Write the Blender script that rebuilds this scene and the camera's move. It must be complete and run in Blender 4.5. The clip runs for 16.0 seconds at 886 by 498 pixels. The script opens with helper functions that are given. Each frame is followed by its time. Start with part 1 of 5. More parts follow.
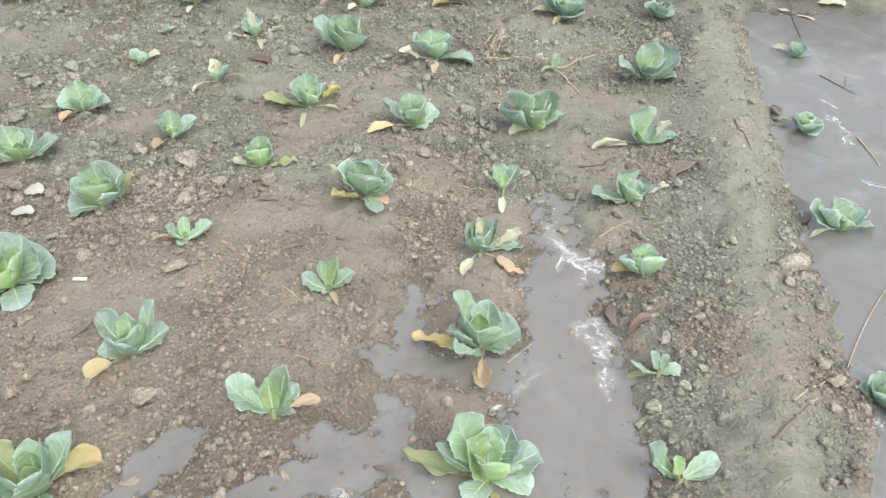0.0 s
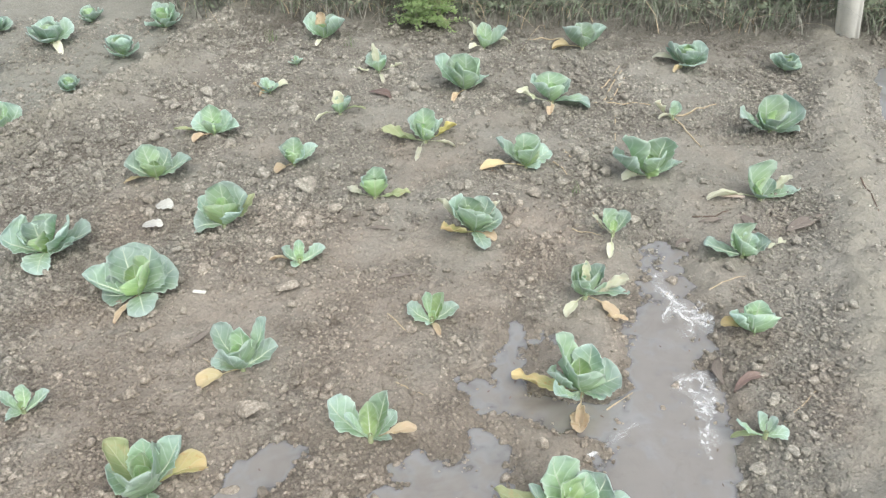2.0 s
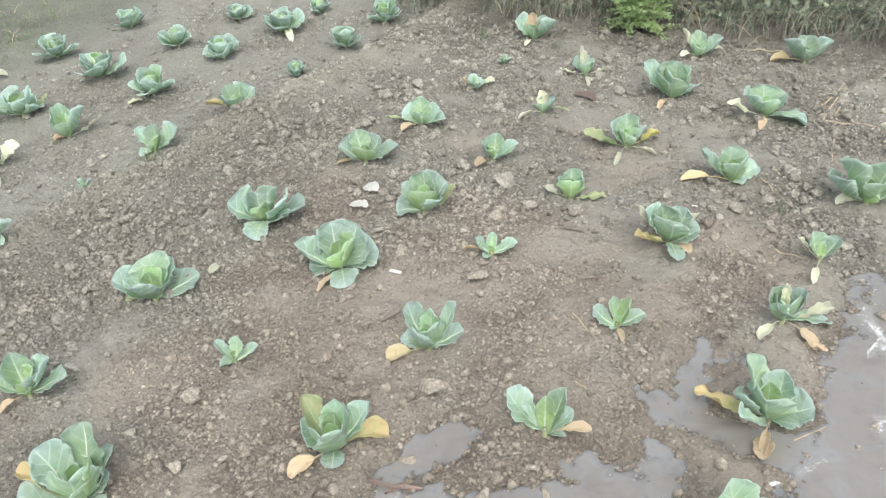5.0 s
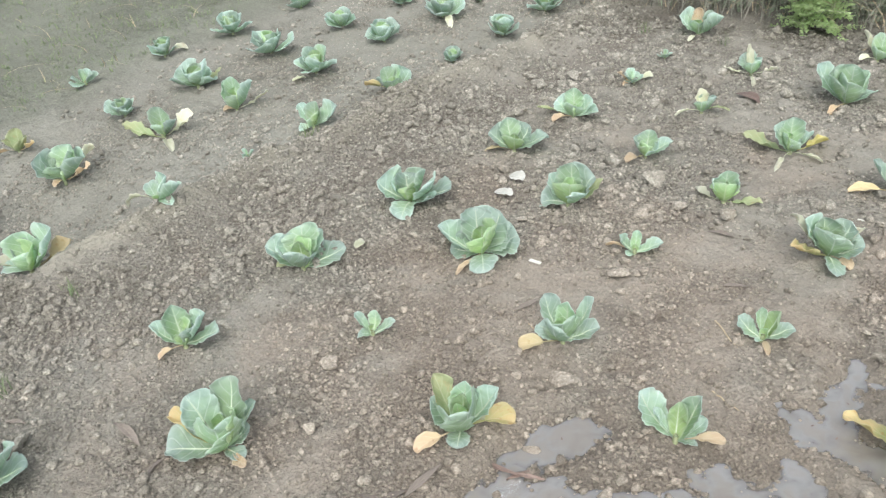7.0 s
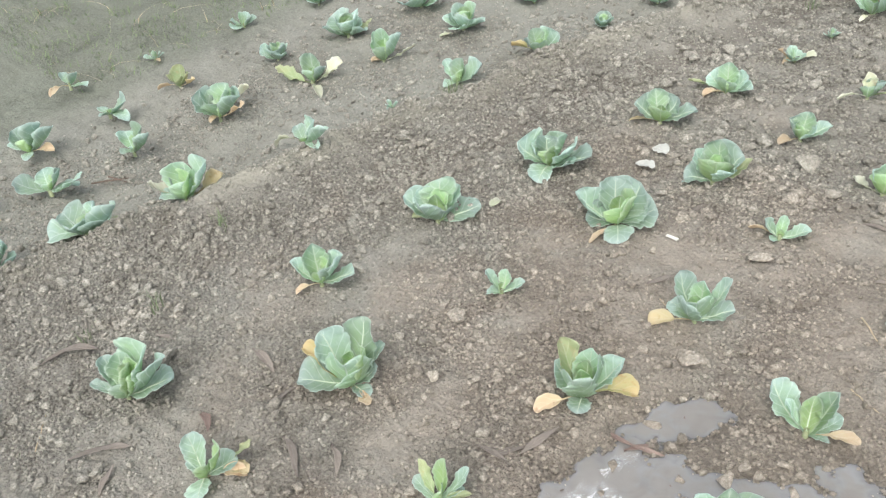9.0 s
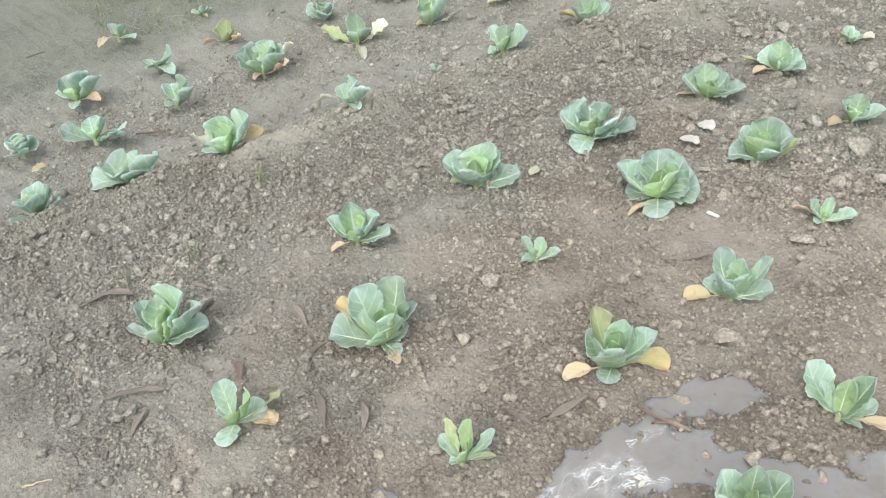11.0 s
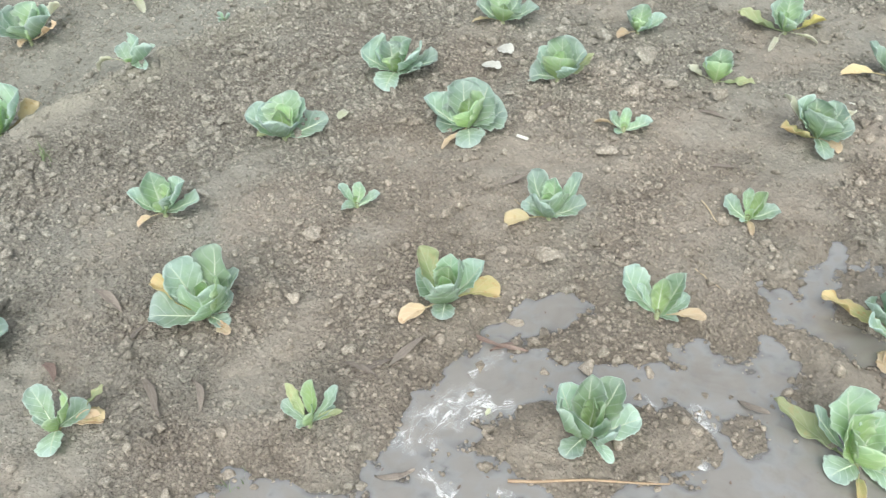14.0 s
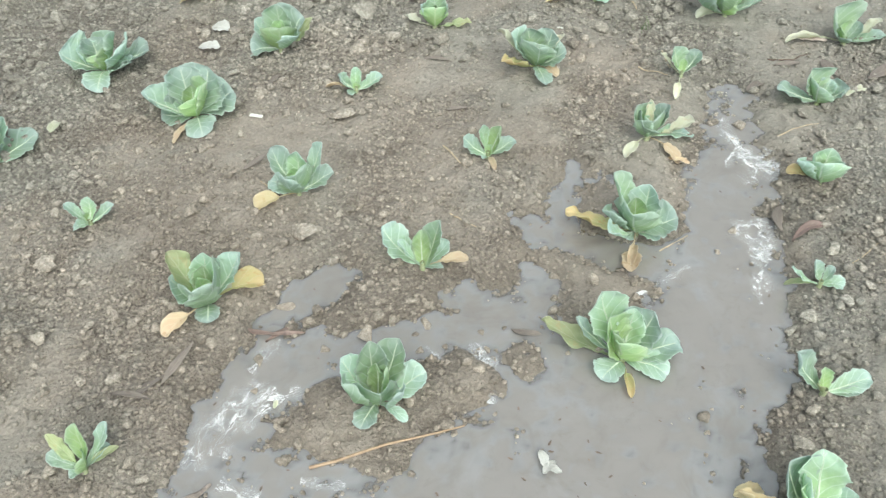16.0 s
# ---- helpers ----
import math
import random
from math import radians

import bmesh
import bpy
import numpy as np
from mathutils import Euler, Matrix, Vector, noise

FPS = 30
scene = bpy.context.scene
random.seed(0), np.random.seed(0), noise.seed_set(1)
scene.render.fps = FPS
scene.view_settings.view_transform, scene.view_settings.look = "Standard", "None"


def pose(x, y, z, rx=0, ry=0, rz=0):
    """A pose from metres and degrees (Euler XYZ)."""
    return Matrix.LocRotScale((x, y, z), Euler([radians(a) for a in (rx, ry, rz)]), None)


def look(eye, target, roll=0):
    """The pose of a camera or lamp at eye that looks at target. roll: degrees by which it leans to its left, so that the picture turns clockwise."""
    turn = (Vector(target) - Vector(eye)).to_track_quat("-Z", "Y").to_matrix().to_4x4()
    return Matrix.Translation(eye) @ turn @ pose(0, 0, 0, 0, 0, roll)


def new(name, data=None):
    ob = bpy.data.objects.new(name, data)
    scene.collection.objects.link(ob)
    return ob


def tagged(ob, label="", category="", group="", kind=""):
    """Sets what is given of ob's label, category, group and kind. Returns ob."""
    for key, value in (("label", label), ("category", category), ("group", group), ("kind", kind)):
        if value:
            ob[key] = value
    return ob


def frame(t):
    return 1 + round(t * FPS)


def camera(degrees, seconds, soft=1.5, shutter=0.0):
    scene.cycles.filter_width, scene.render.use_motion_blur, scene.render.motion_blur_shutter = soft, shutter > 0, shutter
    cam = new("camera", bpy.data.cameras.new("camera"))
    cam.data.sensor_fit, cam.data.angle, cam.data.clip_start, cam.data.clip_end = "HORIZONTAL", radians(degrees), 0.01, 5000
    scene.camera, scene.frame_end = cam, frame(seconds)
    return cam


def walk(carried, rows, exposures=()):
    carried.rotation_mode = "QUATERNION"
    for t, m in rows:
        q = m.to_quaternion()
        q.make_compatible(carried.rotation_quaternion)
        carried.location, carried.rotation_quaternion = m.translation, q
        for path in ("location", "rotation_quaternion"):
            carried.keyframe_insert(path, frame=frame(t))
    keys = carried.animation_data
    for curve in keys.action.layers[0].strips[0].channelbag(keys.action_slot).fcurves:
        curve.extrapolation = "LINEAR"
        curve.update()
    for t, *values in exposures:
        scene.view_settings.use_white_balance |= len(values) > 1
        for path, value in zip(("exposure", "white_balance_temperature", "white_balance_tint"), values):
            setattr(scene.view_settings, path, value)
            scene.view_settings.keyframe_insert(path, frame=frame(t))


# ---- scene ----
cam = camera(57.0, 16.0, soft=1.25, shutter=0.25)
PATH = [
    (0, (0.012, 0.005, 1.499), (0.001, 1.569, 0.252), -0.1),
    (0.5, (0.005, -0.009, 1.501), (-0.068, 1.573, 0.28), -0.3),
    (1, (-0.001, -0.011, 1.504), (-0.131, 1.581, 0.3), -0.6),
    (1.5, (-0.006, -0.013, 1.507), (-0.193, 1.583, 0.316), -0.8),
    (2, (-0.006, -0.014, 1.511), (-0.263, 1.586, 0.339), -1.2),
    (2.5, (-0.014, -0.023, 1.511), (-0.332, 1.574, 0.349), -1.4),
    (3, (-0.022, -0.024, 1.507), (-0.392, 1.559, 0.343), -1.4),
    (3.5, (-0.026, -0.024, 1.508), (-0.473, 1.531, 0.333), -2.0),
    (4, (-0.03, -0.044, 1.52), (-0.563, 1.489, 0.352), -2.9),
    (6.5, (-0.02, -0.073, 1.527), (-0.913, 1.302, 0.381), -5.5),
    (7, (-0.03, -0.078, 1.524), (-1.003, 1.241, 0.378), -6.1),
    (7.5, (-0.038, -0.09, 1.527), (-1.076, 1.177, 0.38), -6.6),
    (8, (-0.047, -0.102, 1.523), (-1.14, 1.107, 0.364), -6.9),
    (8.5, (-0.055, -0.118, 1.521), (-1.186, 1.039, 0.346), -6.5),
    (9, (-0.056, -0.126, 1.526), (-1.228, 0.974, 0.336), -6.5),
    (9.5, (-0.059, -0.128, 1.521), (-1.256, 0.931, 0.319), -6.5),
    (10, (-0.056, -0.13, 1.511), (-1.255, 0.902, 0.286), -6.1),
    (10.2, (-0.063, -0.142, 1.505), (-1.264, 0.885, 0.279), -5.9),
    (12.3, (-0.025, -0.14, 1.501), (-1.226, 0.858, 0.252), -5.2),
    (12.5, (-0.027, -0.141, 1.5), (-1.2, 0.889, 0.249), -4.7),
    (13, (-0.039, -0.127, 1.495), (-1.126, 0.963, 0.218), -4.2),
    (13.5, (-0.056, -0.102, 1.491), (-1.02, 1.048, 0.169), -4.2),
    (14, (-0.067, -0.091, 1.485), (-0.9, 1.103, 0.114), -3.8),
    (14.5, (-0.055, -0.066, 1.473), (-0.774, 1.159, 0.065), -3.6),
    (15, (-0.042, -0.052, 1.469), (-0.629, 1.218, 0.039), -2.9),
    (15.5, (-0.027, -0.029, 1.463), (-0.482, 1.279, 0.02), -2.5),
    (16, (-0.016, -0.027, 1.471), (-0.355, 1.307, 0.021), -1.9),
]
walk(cam, [(t, look(eye, target, roll)) for t, eye, target, roll in PATH], exposures=((0.0, 1.0, 6600, 7), (3.5, 1.05, 6500, 7), (7.0, 1.05, 6500, 7), (10.0, 1.05, 6500, 7), (13.0, 1.06, 6500, 5.5), (16.0, 1.04, 6450, 0.5)))

# ---- world, sun ----
world = bpy.data.worlds.new("overcast_sky")
scene.world = world
world.use_nodes = True
wt = world.node_tree
wt.nodes.clear()
SUN_UP, SUN_TURN = radians(56), radians(150)
sky = wt.nodes.new("ShaderNodeTexSky")
sky.sky_type, sky.sun_disc = "NISHITA", False
sky.sun_elevation, sky.sun_rotation = SUN_UP, SUN_TURN
sky.air_density, sky.dust_density, sky.ozone_density = 1.0, 4.0, 1.0
grey = wt.nodes.new("ShaderNodeHueSaturation")
grey.inputs["Saturation"].default_value = 0.35
back = wt.nodes.new("ShaderNodeBackground")
back.inputs["Strength"].default_value = 0.15
wout = wt.nodes.new("ShaderNodeOutputWorld")
wt.links.new(sky.outputs[0], grey.inputs["Color"])
wt.links.new(grey.outputs[0], back.inputs["Color"])
wt.links.new(back.outputs[0], wout.inputs["Surface"])
sun_data = bpy.data.lights.new("sun", "SUN")
sun_data.energy, sun_data.angle, sun_data.color = 0.5, radians(60), (1.0, 0.97, 0.92)
sun = new("sun", sun_data)
away = Vector((math.sin(SUN_TURN) * math.cos(SUN_UP), math.cos(SUN_TURN) * math.cos(SUN_UP), math.sin(SUN_UP)))
sun.matrix_world = look(away * 30, (0, 0, 0))


# ---- materials ----
class Net:
    """A short way to write node trees."""

    def __init__(self, name):
        self.mat = bpy.data.materials.new(name)
        self.mat.use_nodes = True
        self.tree = self.mat.node_tree
        self.tree.nodes.clear()
        self.out = self.add("ShaderNodeOutputMaterial")

    def add(self, kind, **inputs):
        node = self.tree.nodes.new(kind)
        for key, value in inputs.items():
            self.put(node.inputs[key.replace("_", " ")], value)
        return node

    def put(self, socket, value):
        if isinstance(value, bpy.types.NodeSocket):
            self.tree.links.new(value, socket)
        elif isinstance(value, tuple) and len(value) == 3 and socket.type == "RGBA":
            socket.default_value = (*value, 1)
        else:
            socket.default_value = value

    def math(self, op, a, b=0.0, c=0.0):
        node = self.tree.nodes.new("ShaderNodeMath")
        node.operation = op
        for socket, value in zip(node.inputs, (a, b, c)):
            self.put(socket, value)
        return node.outputs[0]

    def mix(self, factor, a, b, blend="MIX"):
        node = self.tree.nodes.new("ShaderNodeMix")
        node.data_type, node.blend_type = "RGBA", blend
        self.put(node.inputs[0], factor)
        self.put(node.inputs[6], a)
        self.put(node.inputs[7], b)
        return node.outputs[2]

    def span(self, value, low, high, to_low=0.0, to_high=1.0, smooth=True):
        node = self.tree.nodes.new("ShaderNodeMapRange")
        node.interpolation_type = "SMOOTHSTEP" if smooth else "LINEAR"
        for socket, v in zip(node.inputs, (value, low, high, to_low, to_high)):
            self.put(socket, v)
        return node.outputs[0]

    def noise(self, where, scale, detail=4.0, rough=0.55, distort=0.0):
        node = self.add("ShaderNodeTexNoise", Vector=where, Scale=scale, Detail=detail, Roughness=rough, Distortion=distort)
        return node.outputs[0]

    def bump(self, height, strength, distance, normal=None):
        node = self.add("ShaderNodeBump", Height=height, Strength=strength, Distance=distance)
        if normal is not None:
            self.put(node.inputs["Normal"], normal)
        return node.outputs[0]

    def principled(self, **inputs):
        return self.add("ShaderNodeBsdfPrincipled", **inputs)

    def done(self, shader):
        self.tree.links.new(shader, self.out.inputs["Surface"])
        return self.mat


WATER = -0.022


def soil_material(name, dark, mid, light, island=False):
    n = Net(name)
    place = n.add("ShaderNodeNewGeometry")
    pos = place.outputs["Position"]
    axes = n.add("ShaderNodeSeparateXYZ", Vector=pos)
    broad = n.noise(pos, 1.7, 5.0, 0.6)
    patch = n.noise(pos, 9.0, 4.0, 0.6, 0.4)
    grain = n.noise(pos, 120.0, 5.0, 0.7)
    fine = n.noise(pos, 420.0, 3.0, 0.7)
    # Crumbly earth, and smooth crusts of dried silt between.
    if island:
        crumbly = 1.0
    else:
        loose_earth = n.add("ShaderNodeAttribute")
        loose_earth.attribute_name = "crumbly"
        crumbly = n.span(n.math("ADD", loose_earth.outputs["Fac"], n.math("MULTIPLY", n.math("SUBTRACT", n.noise(pos, 7.0, 5.0, 0.65, 0.3), 0.5), 0.8)), 0.05, 0.8)
    colour = n.mix(n.span(broad, 0.35, 0.68), mid, light)
    colour = n.mix(n.math("MULTIPLY", n.span(patch, 0.44, 0.68), 0.5), colour, dark)
    if not island:
        colour = n.mix(n.span(crumbly, 0, 1, 0.5, 0.0, False), colour, light)
    # Redder around the watered rows, greyer on the beds beyond the west bund.
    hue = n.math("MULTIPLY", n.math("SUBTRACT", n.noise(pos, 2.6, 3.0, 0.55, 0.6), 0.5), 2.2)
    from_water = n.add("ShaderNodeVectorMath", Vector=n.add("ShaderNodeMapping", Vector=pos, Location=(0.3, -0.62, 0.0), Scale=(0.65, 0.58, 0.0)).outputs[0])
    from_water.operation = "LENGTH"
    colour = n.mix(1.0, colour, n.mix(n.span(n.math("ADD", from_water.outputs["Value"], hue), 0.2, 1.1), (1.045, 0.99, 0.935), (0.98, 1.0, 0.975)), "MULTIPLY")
    if not island:
        beyond = n.add("ShaderNodeAttribute")
        beyond.attribute_name = "beyond_bund"
        colour = n.mix(n.span(n.math("ADD", beyond.outputs["Fac"], n.math("MULTIPLY", n.math("SUBTRACT", patch, 0.5), 0.5)), 0.2, 0.8), colour, n.mix(1.0, colour, (0.93, 0.965, 0.965), "MULTIPLY"))
    # Shade in the furrow inside the west bund, painted into the soil's colour.
    if not island:
        darker = n.add("ShaderNodeAttribute")
        darker.attribute_name = "furrow_shade"
        darker = n.span(n.math("ADD", darker.outputs["Fac"], n.math("MULTIPLY", n.math("SUBTRACT", patch, 0.5), 0.9)), 0.25, 0.95, 0.0, 0.34)
        colour = n.mix(darker, colour, (0.15, 0.122, 0.098))
    meadow = n.span(n.math("ADD", axes.outputs[0], n.math("MULTIPLY", broad, 0.8)), -3.6, -3.0, 1.0, 0.0)
    colour = n.mix(meadow, colour, n.mix(1.0, colour, (0.72, 0.77, 0.72), "MULTIPLY"))
    # Leaf litter along the field's edge, with the shadow there put into the colour.
    litter_and_shade = n.math("MULTIPLY", n.span(n.math("ADD", axes.outputs[1], n.math("MULTIPLY", n.math("SUBTRACT", patch, 0.5), 1.1)), 3.5, 4.0), n.span(axes.outputs[0], -2.2, -1.4))
    colour = n.mix(n.math("MULTIPLY", litter_and_shade, 0.5), colour, (0.115, 0.105, 0.082))
    speck = n.span(n.math("ADD", n.math("MULTIPLY", grain, 0.6), n.math("MULTIPLY", fine, 0.4)), 0.3, 0.72, n.span(crumbly, 0, 1, 0.82, 0.62, False), n.span(crumbly, 0, 1, 1.2, 1.38, False))
    # Granules of two sizes, each with its own tone.
    warp = n.add("ShaderNodeVectorMath", Vector=pos)
    wobble = n.add("ShaderNodeTexNoise", Vector=pos, Scale=60.0, Detail=3.0)
    shift = n.add("ShaderNodeVectorMath")
    shift.operation = "SCALE"
    n.put(shift.inputs[0], wobble.outputs["Color"])
    n.put(shift.inputs["Scale"], 0.012)
    warp.operation = "ADD"
    n.put(warp.inputs[1], shift.outputs[0])
    coarse = n.add("ShaderNodeTexVoronoi", Vector=warp.outputs[0], Scale=80.0)
    small = n.add("ShaderNodeTexVoronoi", Vector=warp.outputs[0], Scale=200.0)
    tone = n.add("ShaderNodeSeparateColor", Color=coarse.outputs["Color"]).outputs[0]
    tone_small = n.add("ShaderNodeSeparateColor", Color=small.outputs["Color"]).outputs[0]
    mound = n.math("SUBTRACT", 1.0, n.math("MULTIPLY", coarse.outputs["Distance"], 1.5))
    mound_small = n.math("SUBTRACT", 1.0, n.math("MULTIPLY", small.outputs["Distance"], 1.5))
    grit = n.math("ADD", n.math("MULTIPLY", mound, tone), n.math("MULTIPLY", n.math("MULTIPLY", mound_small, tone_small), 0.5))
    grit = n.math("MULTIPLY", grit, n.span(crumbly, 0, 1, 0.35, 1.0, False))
    # Also darkens the colour in the gaps, painting the shade between granules.
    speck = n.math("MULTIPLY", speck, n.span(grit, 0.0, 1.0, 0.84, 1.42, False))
    if island:
        speck = n.math("MULTIPLY", speck, n.span(place.outputs["Random Per Island"], 0, 1, 0.76, 1.24, False))
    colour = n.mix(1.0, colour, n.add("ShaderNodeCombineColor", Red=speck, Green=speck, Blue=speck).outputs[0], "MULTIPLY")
    # The crowns of the bunds are drier and paler.
    height = axes.outputs[2]
    crown = n.math("MULTIPLY", n.span(n.math("ADD", height, n.math("MULTIPLY", n.math("SUBTRACT", patch, 0.5), 0.03)), n.span(axes.outputs[0], 0.2, 0.5, 0.014, 0.038), 0.066, 0.0, 0.0 if island else 0.95), n.span(axes.outputs[0], 0.2, 0.6, 1.0, 0.6))
    colour = n.mix(crown, colour, n.mix(patch, (0.275, 0.258, 0.211), (0.355, 0.337, 0.282)))
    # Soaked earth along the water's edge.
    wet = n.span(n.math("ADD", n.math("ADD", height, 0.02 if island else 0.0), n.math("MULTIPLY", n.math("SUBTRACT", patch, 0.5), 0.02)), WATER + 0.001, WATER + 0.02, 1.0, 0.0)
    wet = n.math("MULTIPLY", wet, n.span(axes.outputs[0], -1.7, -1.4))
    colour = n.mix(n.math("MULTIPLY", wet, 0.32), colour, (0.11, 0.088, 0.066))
    bump = n.bump(n.noise(pos, 70.0, 6.0, 0.72), 0.9, n.span(crumbly, 0, 1, 0.008, 0.015, False))
    bump = n.bump(fine, 0.4, 0.002, bump)
    bump = n.bump(grit, 0.3 if island else 1.0, 0.012, bump)
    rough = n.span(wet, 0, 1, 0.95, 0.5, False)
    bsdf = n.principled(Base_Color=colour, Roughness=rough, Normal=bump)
    bsdf.inputs["Specular IOR Level"].default_value = 0.25
    return n.done(bsdf.outputs[0])


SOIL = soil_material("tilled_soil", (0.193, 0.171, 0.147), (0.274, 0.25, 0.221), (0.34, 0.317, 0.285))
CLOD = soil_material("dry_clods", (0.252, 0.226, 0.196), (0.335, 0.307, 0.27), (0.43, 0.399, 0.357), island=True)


def water_material(name, deep, pale, shine_index):
    """Silty water: the deeper, the less of the bed shows through."""
    n = Net(name)
    pos = n.add("ShaderNodeNewGeometry").outputs["Position"]
    cloud = n.noise(pos, 4.0, 5.0, 0.6, 0.8)
    silt = n.noise(pos, 21.0, 7.0, 0.75, 0.5)
    depth = n.add("ShaderNodeAttribute")
    depth.attribute_name = "depth"
    colour = n.mix(n.span(n.math("ADD", cloud, n.span(depth.outputs["Fac"], 0.003, 0.014, 0.14, -0.1)), 0.36, 0.66), deep, pale)
    colour = n.mix(n.math("MULTIPLY", n.span(silt, 0.5, 0.74), 0.3), colour, (0.135, 0.12, 0.1))
    colour = n.mix(n.math("MULTIPLY", n.span(n.noise(pos, 5.0, 4.0, 0.6, 1.2), 0.5, 0.7), 0.4), colour, (0.15, 0.134, 0.112))
    bump = n.bump(n.noise(pos, 18.0, 3.0, 0.5, 0.4), 0.1, 0.01)
    murk = n.math("SUBTRACT", 1.0, n.math("EXPONENT", n.math("MULTIPLY", n.math("ADD", depth.outputs["Fac"], n.math("MULTIPLY", n.math("SUBTRACT", silt, 0.5), 0.006)), -230.0)))
    body = n.add("ShaderNodeMixShader", Fac=n.span(murk, 0.0, 1.0, 0.42, 0.98, False))
    n.tree.links.new(n.add("ShaderNodeBsdfTransparent", Color=(0.86, 0.82, 0.74)).outputs[0], body.inputs[1])
    n.tree.links.new(n.add("ShaderNodeBsdfDiffuse", Color=colour).outputs[0], body.inputs[2])
    shine = n.add("ShaderNodeMixShader", Fac=n.add("ShaderNodeFresnel", IOR=shine_index, Normal=bump).outputs[0])
    n.tree.links.new(body.outputs[0], shine.inputs[1])
    n.tree.links.new(n.add("ShaderNodeBsdfGlossy", Roughness=0.05, Normal=bump).outputs[0], shine.inputs[2])
    return n.done(shine.outputs[0])


MUDDY_WATER = water_material("muddy_water", (0.224, 0.209, 0.194), (0.258, 0.255, 0.254), 1.95)
FLOOD_WATER = water_material("clearer_flood_water", (0.19, 0.19, 0.185), (0.26, 0.262, 0.262), 2.5)


def leaf_material(name, base, tip, vein, spot=None, gloss=0.52, thin=0.45):
    n = Net(name)
    uv = n.add("ShaderNodeSeparateXYZ", Vector=n.add("ShaderNodeUVMap").outputs[0])
    along, across = uv.outputs[1], n.math("ABSOLUTE", n.math("SUBTRACT", n.math("MULTIPLY", uv.outputs[0], 2.0), 1.0))
    pos = n.add("ShaderNodeNewGeometry").outputs["Position"]
    chance = n.add("ShaderNodeObjectInfo").outputs["Random"]
    blotch = n.noise(pos, 28.0, 4.0, 0.6)
    colour = n.mix(n.span(n.math("ADD", n.math("MULTIPLY", along, 0.8), n.math("MULTIPLY", n.math("SUBTRACT", blotch, 0.5), 0.9)), 0.2, 0.95), base, tip)
    bloom = n.span(n.noise(pos, 70.0, 4.0, 0.65), 0.45, 0.7, 0.0, 0.22)
    colour = n.mix(bloom, colour, vein)
    edge = n.math("MULTIPLY", n.math("MAXIMUM", n.math("POWER", across, 5.0), n.math("POWER", along, 12.0)), 0.62)
    colour = n.mix(edge, colour, n.mix(0.6, vein, (0.66, 0.75, 0.74)) if spot is None else vein)
    # Midrib and side veins.
    rib = n.span(n.math("ADD", across, n.math("MULTIPLY", along, 0.03)), 0.03, 0.085, 1.0, 0.0)
    wave = n.math("FRACT", n.math("MULTIPLY", n.math("SUBTRACT", along, n.math("MULTIPLY", across, 0.33)), 5.0))
    side = n.span(n.math("ABSOLUTE", n.math("SUBTRACT", wave, 0.5)), 0.0, 0.12, 0.6, 0.0)
    net = n.add("ShaderNodeTexVoronoi", Vector=pos, Scale=130.0)
    net.feature = "DISTANCE_TO_EDGE"
    mesh = n.span(net.outputs["Distance"], 0.0, 0.09, 0.1, 0.0)
    veins = n.math("MAXIMUM", n.math("MAXIMUM", n.math("MULTIPLY", rib, 0.9), side), mesh)
    colour = n.mix(veins, colour, vein)
    if spot:
        colour = n.mix(n.span(n.noise(pos, 45.0, 5.0, 0.65), 0.55, 0.68, 0.0, 0.75), colour, spot)
    shade = n.span(chance, 0, 1, 0.82, 1.16, False)
    colour = n.mix(1.0, colour, n.add("ShaderNodeCombineColor", Red=shade, Green=shade, Blue=shade).outputs[0], "MULTIPLY")
    relief = n.math("ADD", n.math("MULTIPLY", veins, -0.6), n.math("MULTIPLY", blotch, 0.8))
    bump = n.bump(relief, 0.35, 0.004)
    bsdf = n.principled(Base_Color=colour, Roughness=gloss, Normal=bump)
    bsdf.inputs["Specular IOR Level"].default_value = 0.55
    clear = n.add("ShaderNodeBsdfTranslucent", Color=colour, Normal=bump)
    both = n.add("ShaderNodeMixShader", Fac=thin)
    n.tree.links.new(bsdf.outputs[0], both.inputs[1])
    n.tree.links.new(clear.outputs[0], both.inputs[2])
    return n.done(both.outputs[0])


